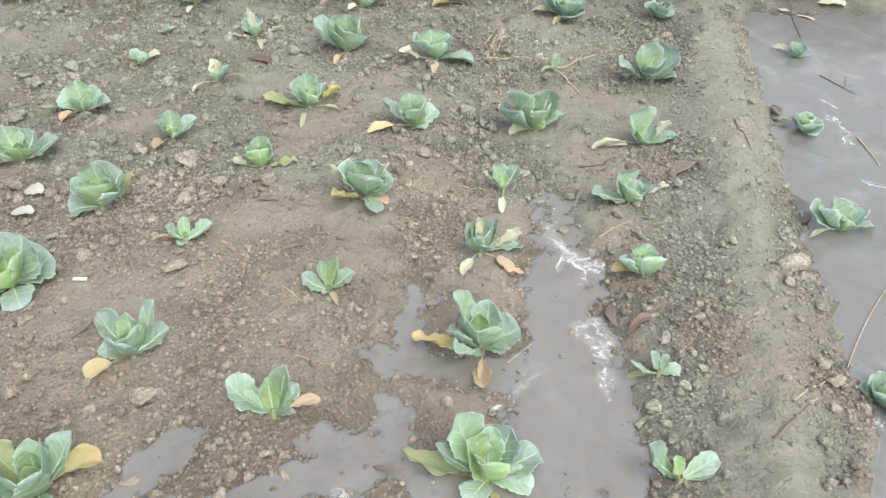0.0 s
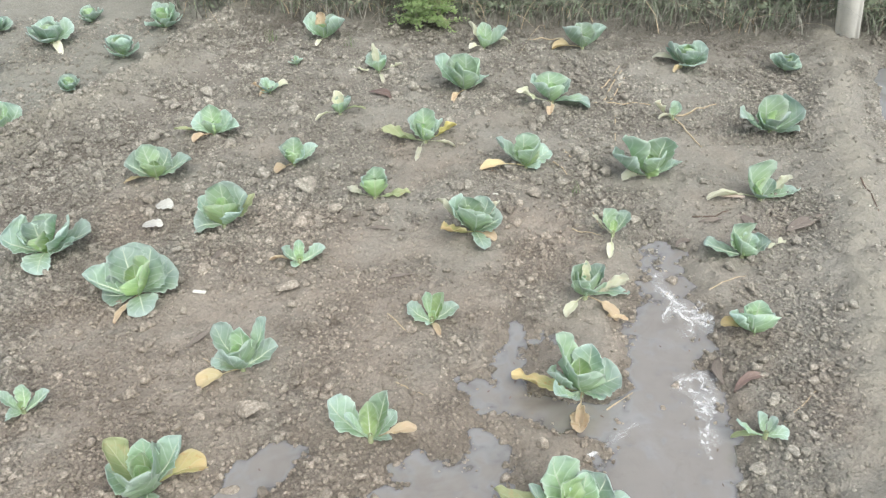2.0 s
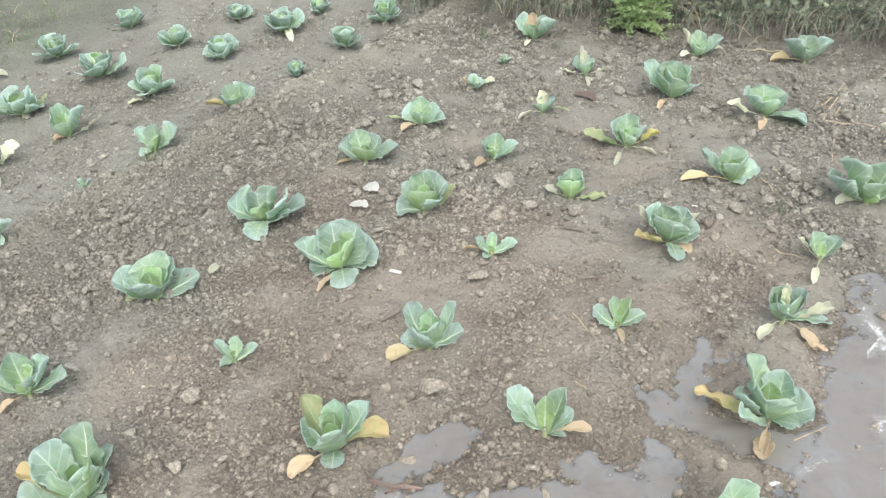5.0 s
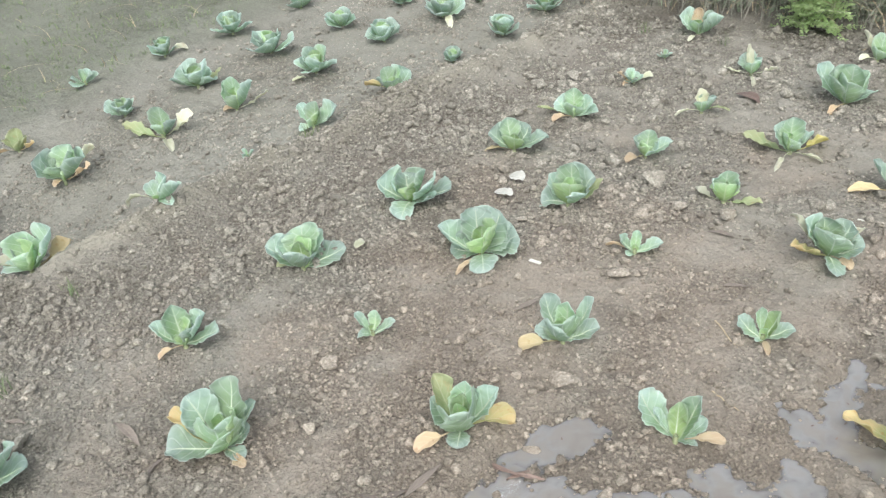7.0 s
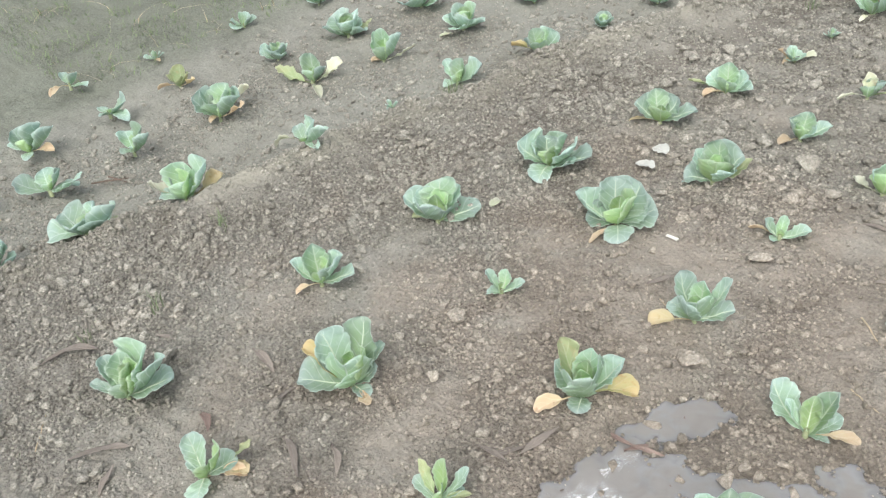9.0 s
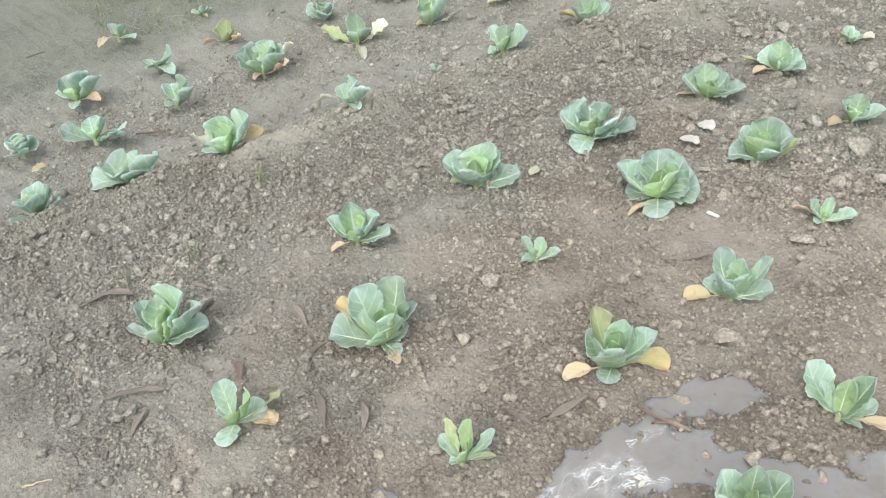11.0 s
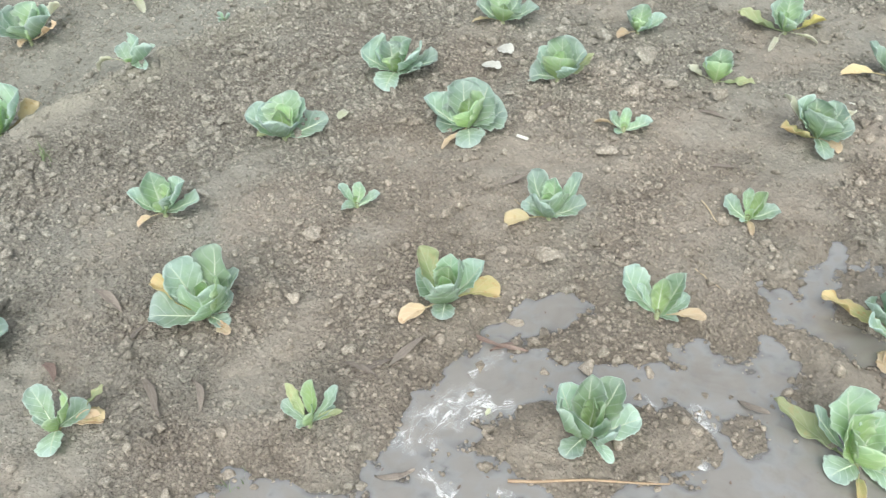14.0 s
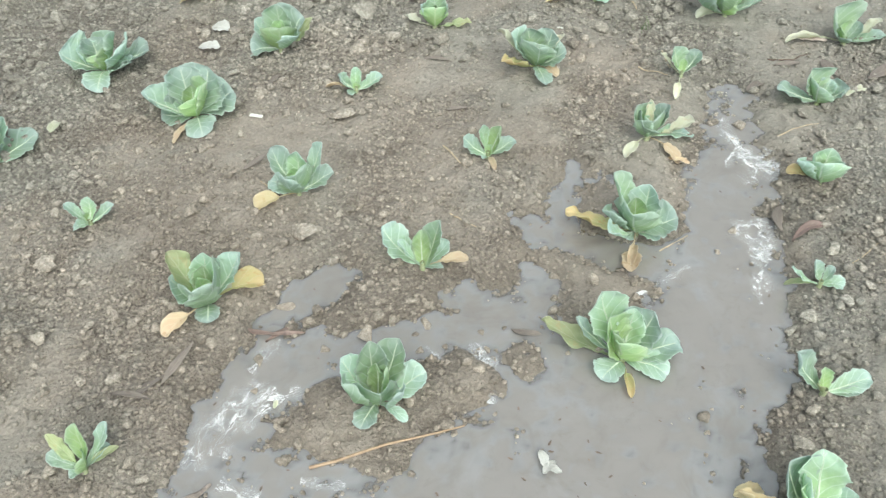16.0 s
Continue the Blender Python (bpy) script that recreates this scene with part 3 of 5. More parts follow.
# ---- leaves and plants ----
def part(name, data, parent, label=""):
    ob = new(name, data)
    ob.parent = parent
    return tagged(ob, label)


def bent_line(length, rise, curl, u):
    """The leaf's middle line in its own upright plane: out, up, and the slope there."""
    fine = np.linspace(0, 1, 41)
    slope = np.radians(rise + curl * fine**1.3)
    out = np.r_[0, np.cumsum(np.cos((slope[1:] + slope[:-1]) / 2))] * length / 40
    up = np.r_[0, np.cumsum(np.sin((slope[1:] + slope[:-1]) / 2))] * length / 40
    return np.interp(u, fine, out), np.interp(u, fine, up), np.interp(u, fine, slope)


def leaf_mesh(name, material, length, width, rise, curl, turn, base, rng, cup=0.35, ruffle=0.06, thick=0.0009, nu=15, nv=11):
    """A pointed tree leaf from base, towards the bearing turn (degrees from +x), as a thin solid."""
    u = np.sin(np.linspace(0, 1, nu) * np.pi / 2) ** 0.9
    v = np.linspace(-1, 1, nv)
    out, up, slope = bent_line(length, rise, curl, u)
    half = width / 2 * np.sin(np.pi * np.clip(u, 0.02, 0.985)) ** 0.8
    phase = rng.rand(6) * 6.28
    uu, vv = np.meshgrid(u, v, indexing="ij")
    side = np.sign(vv)
    notch = 1 + ruffle * (np.sin(uu * 13 + phase[0] + side) + 0.8 * np.sin(uu * 24 + phase[1] + 2 * side) + 0.9 * np.sin(uu * 41 + phase[2]) + (0.8 * np.sin(uu * 63 + phase[4]) if nu > 24 else 0)) * np.abs(vv) ** 2
    spanw = half[:, None] * vv * notch
    lift = cup * half[:, None] * vv**2 * (0.6 + 0.8 * uu) * (1 - 0.35 * np.abs(vv))
    lift += ruffle * length * 0.45 * np.abs(vv) ** 1.5 * np.sin(uu * 10 + phase[2] + 1.7 * side) * ease(uu, 0.2, 0.5)
    lift += 0.012 * length * np.sin(uu * 17 + phase[3]) * np.cos(vv * 5 + phase[4])
    twist = (rng.rand() - 0.5) * 0.5 * uu
    o = out[:, None] - np.sin(slope)[:, None] * lift
    h = up[:, None] + np.cos(slope)[:, None] * lift + spanw * twist
    s = spanw * (1 - 0.12 * cup * vv**2) + 0.22 * length * np.sin(phase[5]) * np.sin(uu * 2.6 + phase[0] * 0.25)
    c, d = math.cos(radians(turn)), math.sin(radians(turn))
    top = np.stack([base[0] + c * o - d * s, base[1] + d * o + c * s, base[2] + h], -1)
    du, dv = np.gradient(top, axis=0), np.gradient(top, axis=1)
    normal = np.cross(du, dv)
    normal /= np.linalg.norm(normal, axis=-1, keepdims=True) + 1e-9
    body = thick * (1 + 3.0 * np.exp(-((vv / 0.12) ** 2)) * (1 - uu))
    low = top - normal * body[..., None]
    verts = np.concatenate([top.reshape(-1, 3), low.reshape(-1, 3)])
    ids = np.arange(nu * nv).reshape(nu, nv)
    a, b, e, f = (ids[:-1, :-1].ravel(), ids[1:, :-1].ravel(), ids[1:, 1:].ravel(), ids[:-1, 1:].ravel())
    n = nu * nv
    faces = [np.stack([a, b, e, f], 1), np.stack([a, f, e, b], 1) + n]
    for rim in (ids[:, 0], ids[-1, :], ids[::-1, -1], ids[0, ::-1]):
        faces.append(np.stack([rim[:-1], rim[:-1] + n, rim[1:] + n, rim[1:]], 1))
    uv = np.stack([(vv * 0.5 + 0.5).ravel(), uu.ravel()], 1)
    return mesh_from(name, verts, np.concatenate(faces), material, uv=np.concatenate([uv, uv]))


def blade(name, material, reach, high, width, turn, start, rng, stalk=0.12, cup=0.4, bow=-0.07, ruffle=0.05, nu=20, nv=11, oval=False, full=0.7):
    """A cabbage leaf from the stem at height start to a tip at reach and high, towards the bearing turn. bow: how far its
    middle rises over (or sags under) the straight line, as a share of its length. full: below 0.7, wider at its foot."""
    u = np.sin(np.linspace(0, 1, nu) * np.pi / 2) ** 0.95
    v = np.linspace(-1, 1, nv)
    rise = high - start
    length = max(math.hypot(reach, rise), 0.02)
    ex, ez = reach / length, rise / length
    arch = bow * length * 4 * u * (1 - u)
    tip = 0.10 * length * np.clip((u - 0.72) / 0.28, 0, 1) ** 2 * rng.uniform(-0.2, 1.0)
    out = reach * u - ez * (arch - tip)
    up = start + rise * u + ex * (arch - tip)
    slope = np.arctan2(np.gradient(up, u), np.gradient(out, u))
    t = np.clip((u - stalk) / (1 - stalk), 0, 1)
    form = 2 * np.sqrt(t * (1 - t)) if oval else t**full * np.sqrt(np.clip(1 - t**3.2, 0, 1)) / (1 - 0.507 * full)
    half = width / 2 * np.maximum(form, 0.09 * (1 - 0.6 * u) * min(1, 0.06 / width))
    phase = rng.rand(8) * 6.28
    uu, vv = np.meshgrid(u, v, indexing="ij")
    side = np.sign(vv)
    edge = np.abs(vv) ** 2
    notch = 1 + ruffle * edge * (1.3 * np.sin(uu * 9 + phase[0] + 1.5 * side) + np.sin(uu * 21 + phase[1] + 2 * side) + 0.7 * np.sin(uu * 37 + phase[2] - side) + (0.6 * np.sin(uu * 71 + phase[5] + side) + 0.4 * np.sin(uu * 97 + phase[3]) if nu > 30 else 0))
    spanw = half[:, None] * vv * notch
    lift = cup * half[:, None] * np.abs(vv) ** 1.7 * (0.75 + 0.5 * uu) * (1 + 0.35 * side * math.sin(phase[6]))
    lift += ruffle * length * (0.5 * np.sin(uu * 9 + phase[3] + 1.7 * side) + 0.45 * np.sin(uu * 19 + phase[4] - side) + 0.3 * np.sin(uu * 34 + phase[1])) * edge * ease(uu, 0.2, 0.5)
    lift += 0.012 * length * np.sin(uu * 14 + phase[5]) * np.cos(vv * 5 + phase[4])
    side_way = 0.05 * length * math.sin(phase[7]) * uu**2
    o = out[:, None] - np.sin(slope)[:, None] * lift
    h = up[:, None] + np.cos(slope)[:, None] * lift + spanw * uu * 0.28 * math.sin(phase[6])
    s = spanw * (1 - 0.22 * min(cup, 1.0) * vv**2) + side_way
    c, d = math.cos(radians(turn)), math.sin(radians(turn))
    top = np.stack([c * o - d * s, d * o + c * s, h], -1)
    du, dv = np.gradient(top, axis=0), np.gradient(top, axis=1)
    normal = np.cross(du, dv)
    normal /= np.linalg.norm(normal, axis=-1, keepdims=True) + 1e-9
    body = 0.0008 * (1 + 3.5 * np.exp(-((vv / 0.1) ** 2)) * (1 - uu))
    low = top - normal * body[..., None]
    verts = np.concatenate([top.reshape(-1, 3), low.reshape(-1, 3)])
    ids = np.arange(nu * nv).reshape(nu, nv)
    a, b, e, f = (ids[:-1, :-1].ravel(), ids[1:, :-1].ravel(), ids[1:, 1:].ravel(), ids[:-1, 1:].ravel())
    n = nu * nv
    faces = [np.stack([a, b, e, f], 1), np.stack([a, f, e, b], 1) + n]
    for rim in (ids[:, 0], ids[-1, :], ids[::-1, -1], ids[0, ::-1]):
        faces.append(np.stack([rim[:-1], rim[:-1] + n, rim[1:] + n, rim[1:]], 1))
    uv = np.stack([(vv * 0.5 + 0.5).ravel(), uu.ravel()], 1)
    rib = [Vector(p) for p in (top + normal * 0.0004)[: int(nu * 0.8) : 2, nv // 2]]
    return mesh_from(name, verts, np.concatenate(faces), material, uv=np.concatenate([uv, uv])), rib


def rosette(size, tall, seed, sparse=False):
    """Leaves of a young plant, size metres across: spreading outer ones, steeper inner ones, a closed heart."""
    rng = np.random.RandomState(300 + seed)
    rows = ((2, 0.46, 12, 24), (3, 0.40, 34, 50)) if sparse else ((3, 0.48, 16, 34), (5, 0.46, 38, 58))
    leaves, turn = [], rng.rand() * 360
    for count, long, low, steep in rows:
        for k in range(count):
            angle = radians(rng.uniform(low, steep) * (0.75 + 0.3 * tall))
            length = size * long * rng.uniform(0.85, 1.15)
            leaves.append(("green", turn + 360 / count * k + rng.uniform(-22, 22), length * math.cos(angle), 0.012 + length * math.sin(angle), length * (rng.uniform(0.5, 0.65) if sparse else rng.uniform(0.72, 0.95))))
        turn += 40
    for k in range(1 if sparse else 3):
        length = size * rng.uniform(0.34, 0.44)
        leaves.append(("heart" if k else "green", turn + 120 * k + rng.uniform(-20, 20), length * 0.3, 0.012 + length * 0.95, length * (0.5 if sparse else 0.85)))
    return tuple(leaves)


SHADES = {"lemon": "bright yellow", "turning": "yellow-tipped", "yellow": "yellowed", "tan": "withered tan", "pale": "bleached pale", "olive": "fading olive"}
counter = [100]


def cabbage(x, y, leaves, spot="soil", wet=False, yellowish=False):
    """A young cabbage. leaves: (shade, bearing, reach, height of the tip, width)."""
    counter[0] += 1
    rng = np.random.RandomState(counter[0])
    z = max(float(ground(x, y)), WATER - 0.008)
    plant = new("cabbage")
    plant.matrix_world = pose(x, y, z)
    size = 2 * max(leaf[2] for leaf in leaves if leaf[0] in ("green", "heart", "olive"))
    stem_high = 0.012 + 0.05 * size
    rings, sides = 4, 7
    wide = 0.004 + 0.012 * size
    verts = [(wide * (1.25 - 0.3 * r / 3) * math.cos(6.283 * k / sides), wide * (1.25 - 0.3 * r / 3) * math.sin(6.283 * k / sides), -0.014 + (stem_high + 0.016) * r / 3) for r in range(rings) for k in range(sides)]
    faces = [(r * sides + k, r * sides + (k + 1) % sides, (r + 1) * sides + (k + 1) % sides, (r + 1) * sides + k) for r in range(rings - 1) for k in range(sides)]
    part("stem", mesh_from("stem", verts, faces, STEM), plant)
    near = math.hypot(x + 0.6, y - 1.3) < 1.6
    fine = {"nu": 40, "nv": 13} if near else {"nu": 18, "nv": 9}
    words, steepest = [], 0.0
    for shade, turn, reach, high, width in leaves:
        steep = math.degrees(math.atan2(high - 0.012, reach))
        steepest = max(steepest, high)
        green = shade in ("green", "heart") or (shade == "olive" and yellowish)
        if green:
            width = min(width * 1.22, (1.05 if steep < 58 else 1.3) * math.hypot(reach, high))
            tint = LEAVES["olive"] if yellowish else LEAVES["inner" if shade == "green" and steep > 58 else shade]
            narrow = width < 0.4 * math.hypot(reach, high)
            lying = high < 0.025
            data, rib = blade("leaf", tint, reach, high, width, turn, 0.006 if lying else stem_high * (0.45 if steep < 45 else 0.6 if steep < 62 else 0.3), rng,
                         stalk=0.22 if narrow else 0.08 if steep < 62 else 0.02, cup=(rng.uniform(0.15, 0.4) if steep < 30 else rng.uniform(0.3, 0.6) if steep < 62 else rng.uniform(0.4, 0.65)),
                         bow=0.10 if lying else -0.04 if steep < 25 else -0.10, ruffle=0.03 if narrow else 0.048, full=0.7 if steep < 62 else 0.42, **fine)
            leaf = part("heart_leaf" if shade == "heart" else "leaf", data, plant, "pale yellow-green heart leaf" if shade == "heart" else "")
            if near and width > 0.045:
                part("midrib", tube("midrib", rib, 0.0011 + 0.013 * width, RIB, 6, 0.85), leaf, "pale green midrib")
        else:
            lying = high < 0.03
            width = min(width, 0.085, 0.55 * reach if lying else 1.0) * (0.68 if lying and shade != "tan" else 0.78 if lying else 0.88)
            data, rib = blade("old_leaf", LEAVES[shade], reach, high, width, turn, 0.008, rng, stalk={"olive": 0.24, "turning": 0.45 if lying and reach < 0.16 else 0.2}.get(shade, 0.47 if reach > 0.07 else 0.2), cup=rng.uniform(0.2, 0.9), bow=rng.uniform(0.06, 0.16) if lying else -0.05, ruffle=0.03 if lying else 0.075, nu=26, nv=11, oval=True)
            part("old_leaf", data, plant, SHADES[shade] + " leaf")
            words.append(SHADES[shade])
    looks = "small sparse" if steepest < 0.085 or len(leaves) < 6 else ("large blue-green" if size > 0.24 else "light green")
    if yellowish:
        looks = "small yellowing"
    end = f" with one {words[0]} leaf" if words else ""
    tagged(plant, f"{looks} young cabbage{end} in {'water' if wet else spot}", "cabbage", "cabbages in rows")
    return plant


loose = np.random.RandomState(77)
LEAF_WORDS = {"brown": "dry dark brown fallen tree leaf lying on the soil", "red": "curled reddish-brown fallen leaf lying on the mud", "yellow": "yellow withered cabbage leaf lying on the soil", "tan": "withered tan leaf lying flat on the ground", "pale": "bleached whitish leaf lying on the soil", "white": "crumpled greyish-white dead leaf lying on the soil", "pink": "faded pinkish-grey dead leaf on the ground", "olive": "fading green leaf afloat on the muddy water"}


def fallen_leaf(shade, x, y, turn, length, slim):
    """A loose leaf from its stalk's end at x, y towards the bearing turn."""
    long = shade in ("brown", "red", "pink")
    if long:
        data = leaf_mesh("fallen_leaf", LEAVES[shade], length, length * slim * 0.72, loose.uniform(4, 14), loose.uniform(-26, -10), 0, (-length / 2, 0, 0), loose, cup=loose.uniform(-0.1, 0.7), ruffle=0.05, nu=12, nv=7)
    else:
        data, rib = blade("fallen_leaf", LEAVES[shade], length, 0.008, length * max(slim, 0.5) * 0.95, 0, 0.005, loose, stalk=0.03, cup=loose.uniform(0.1, 0.45), bow=0.05, ruffle=0.06, nu=18, nv=9, oval=True)
        data.transform(Matrix.Translation((-length / 2, 0, 0)))
    ob = new("fallen_leaf", data)
    mx, my = x + math.cos(radians(turn)) * length / 2, y + math.sin(radians(turn)) * length / 2
    spots = [max(float(ground(mx + a, my + b)), WATER) for a in (-0.02, 0, 0.02) for b in (-0.02, 0, 0.02)]
    ob.matrix_world = pose(mx, my, max(spots) * 0.5 + sum(spots) / 18 + (0.002 if long else 0.006), 0, 0, turn)
    return tagged(ob, LEAF_WORDS[shade], "leaf", "fallen leaves")


def tube(name, points, radius, material, sides=6, taper=0.5):
    """A thin stalk along points."""
    points = [Vector(p) for p in points]
    verts, faces = [], []
    for i, p in enumerate(points):
        ahead = (points[min(i + 1, len(points) - 1)] - points[max(i - 1, 0)]).normalized()
        a = ahead.orthogonal().normalized()
        b = ahead.cross(a)
        r = radius * (1 - taper * i / (len(points) - 1))
        for k in range(sides):
            c = 6.2832 * k / sides
            verts.append(p + a * (r * math.cos(c)) + b * (r * math.sin(c)))
    for i in range(len(points) - 1):
        for k in range(sides):
            faces.append((i * sides + k, i * sides + (k + 1) % sides, (i + 1) * sides + (k + 1) % sides, (i + 1) * sides + k))
    return mesh_from(name, [tuple(v) for v in verts], faces, material)


STALK_WORDS = {"dry_straw": ("straw", "dry yellowish straw lying on the soil"), "dark_twig": ("twig", "thin dark twig lying on the wet ground"), "brown_stalk": ("stalk", "split reddish-brown dead stalk beside the puddle")}


def stalk(material, x0, y0, x1, y1, thick):
    kind, words = STALK_WORDS[material.name]
    bend = loose.uniform(-0.05, 0.05) * math.hypot(x1 - x0, y1 - y0)
    points = []
    for i in range(7):
        t = i / 6
        px, py = x0 + (x1 - x0) * t - (y1 - y0) * bend * math.sin(3.14 * t) * 2, y0 + (y1 - y0) * t + (x1 - x0) * bend * math.sin(3.14 * t) * 2
        points.append((px, py, max(float(ground(px, py)), WATER) + thick * 0.3 + 0.002 * loose.rand()))
    middle = Vector(points[3])
    ob = new(kind, tube(kind, [Vector(p) - middle for p in points], thick * 0.36, material))
    ob.matrix_world = Matrix.Translation(middle)
    return tagged(ob, words, kind, "straws and twigs")


def scrap(x, y, size):
    """A flake of something white."""
    bm = bmesh.new()
    bmesh.ops.create_cube(bm, size=1)
    bmesh.ops.scale(bm, vec=(size, size * 0.32, 0.004), verts=bm.verts)
    bmesh.ops.bevel(bm, geom=bm.edges[:], offset=0.0012, segments=2, affect="EDGES")
    for v in bm.verts:
        v.co.z += 0.25 * abs(v.co.x) ** 1.5
    data = bpy.data.meshes.new("scrap")
    bm.to_mesh(data)
    bm.free()
    data.materials.append(PAPER)
    ob = new("scrap", data)
    ob.matrix_world = pose(x, y, float(ground(x, y)) + 0.004, 4, 3, loose.uniform(-20, 20))
    return tagged(ob, "small white scrap lying on the soil", "scrap")


GLINT_FROTH = []


def froth(line, wide, long=1.0):
    """A film of froth and painted glints along a line of places; wide: its half width; long: how drawn out its threads
    are.
    """
    GLINT_FROTH.append((line, wide, long))


def glint_froth_mesh():
    verts, faces, uvs = [], [], []
    for number, (line, wide, long) in enumerate(GLINT_FROTH):
        places = np.array(line)
        at = np.r_[0, np.cumsum(np.hypot(*np.diff(places, axis=0).T))]
        steps = max(8, int(at[-1] / 0.006))
        run = np.linspace(0, at[-1], steps)
        px, py = np.interp(run, at, places[:, 0]), np.interp(run, at, places[:, 1])
        dx, dy = np.gradient(px), np.gradient(py)
        size = np.hypot(dx, dy)
        swell = wide * (1 + 0.35 * np.sin(run * 70 + number) + 0.25 * np.sin(run * 160 + 2 * number))
        first = len(verts)
        for i in range(steps):
            for k in range(7):
                v = k / 3 - 1
                verts.append((px[i] - dy[i] / size[i] * swell[i] * v, py[i] + dx[i] / size[i] * swell[i] * v, WATER + 0.0032 + 0.0008 * (1 - v * v) * math.sin(3.14 * i / (steps - 1))))
                uvs.append((number * 3.7 + run[i] * 8 / long, v))
        for i in range(steps - 1):
            for k in range(6):
                a = first + i * 7 + k
                faces.append((a, a + 7, a + 8, a + 1))
    return mesh_from("froth", verts, faces, GLINT_FILM, uv=uvs)


# ---- the overgrown edge of the field ----
def blades(name, label, spots, material, seed, high, wide, droop, per=1):
    """Tufts of grass blades as one mesh."""
    rng = np.random.RandomState(seed)
    verts, faces = [], []
    for x, y in spots:
        z = float(ground(x, y))
        for _ in range(per):
            turn, h = rng.rand() * 6.283, high * rng.uniform(0.35, 1.1)
            lean, w = droop * rng.uniform(0.2, 1.2), wide * rng.uniform(0.6, 1.3)
            ox, oy = rng.normal(size=2) * 0.012
            first = len(verts)
            for i in range(5):
                t = i / 4
                out = h * lean * t**1.8
                up = h * (t - 0.35 * lean * t**2.4)
                px, py = x + ox + math.cos(turn) * out, y + oy + math.sin(turn) * out
                s = w * (1 - 0.9 * t**1.5) / 2
                verts.append((px - math.sin(turn) * s, py + math.cos(turn) * s, z + up))
                verts.append((px, py, z + up - s * 0.5))
                verts.append((px + math.sin(turn) * s, py - math.cos(turn) * s, z + up))
            for i in range(4):
                a = first + i * 3
                faces += [(a, a + 3, a + 4, a + 1), (a + 1, a + 4, a + 5, a + 2)]
    return tagged(new(name, mesh_from(name, verts, faces, material)), label, "grass", kind="stuff")


edge_rng = np.random.RandomState(3)
thicket = [(edge_rng.uniform(-2.2, 3.8), 3.95 + abs(edge_rng.normal()) * 0.5) for _ in range(1300)]
blades("dead_grass", "tangle of dead grey-brown grass along the field's edge", thicket, DEAD_GRASS, 11, 0.32, 0.0045, 1.7, per=2)
blades("dead_stems", "bleached broken stems leaning in the tangle", thicket[::4], STRAW, 16, 0.34, 0.005, 2.1, per=1)
weeds = [(edge_rng.uniform(-2.2, 3.8), 4.05 + abs(edge_rng.normal()) * 0.5) for _ in range(1500)]
blades("edge_weeds", "dull green weeds behind the dead grass", weeds, EDGE_WEED, 12, 0.34, 0.006, 1.5, per=2)


def undergrowth(count):
    """Small leaves of creepers that hang among the dead grass, in uneven clumps."""
    verts, faces = [], []
    hearts = [(edge_rng.uniform(-2.2, 3.8), 4.08 + abs(edge_rng.normal()) * 0.35, edge_rng.uniform(0.04, 0.4), edge_rng.uniform(0.05, 0.16)) for _ in range(150)]
    for k in range(count):
        x, y, z, wide = hearts[edge_rng.randint(len(hearts))]
        mid = Vector((x + edge_rng.normal() * wide, y + edge_rng.normal() * wide * 0.6, max(0.015, z + edge_rng.normal() * wide * 0.7)))
        mid.z += float(ground(mid.x, mid.y))
        out = Vector(edge_rng.normal(size=3)).normalized()
        across = out.cross(Vector(edge_rng.normal(size=3))).normalized()
        size = edge_rng.uniform(0.012, 0.03)
        fold = out.cross(across) * size * 0.18
        first = len(verts)
        verts += [tuple(mid - out * size), tuple(mid + across * size * 0.55 + fold), tuple(mid + out * size), tuple(mid - across * size * 0.55 + fold)]
        faces += [(first, first + 1, first + 2), (first, first + 2, first + 3)]
    return tagged(new("undergrowth", mesh_from("undergrowth", verts, faces, EDGE_WEED)), "dull green creeper leaves in the dead grass", "weeds", kind="stuff")


undergrowth(9000)
meadow = [(edge_rng.uniform(-7.5, -3.75), edge_rng.uniform(0.9, 4.6)) for _ in range(3600)]
meadow = [(x, y) for x, y in meadow if y > 1.2 and x < -3.7 - 0.35 * math.sin(y * 2)]
blades("sparse_grass", "thin short grass on the bare ground beyond the bed", meadow, WEED_GRASS, 13, 0.05, 0.0035, 1.2, per=3)
blades("withered_grass", "bleached withered grass on the bare ground beyond the bed", meadow[::16], STRAW, 14, 0.13, 0.004, 2.4, per=1)
sprouts = [(-2.28, 2.10, 9), (-2.25, 2.12, 6), (-1.43, 3.72, 6), (-2.05, 0.55, 7), (-2.1, 0.35, 6), (0.05, 2.42, 3), (-2.3, 0.95, 7), (-0.98, 0.38, 4), (-1.0, 3.62, 4), (1.0, 3.7, 5)]
blades("weed_sprouts", "small green weed sprouts in the soil", [(x + edge_rng.normal() * 0.015, y + edge_rng.normal() * 0.015) for x, y, k in sprouts for _ in range(k)], WEED_GRASS, 15, 0.075, 0.004, 0.6, per=2)


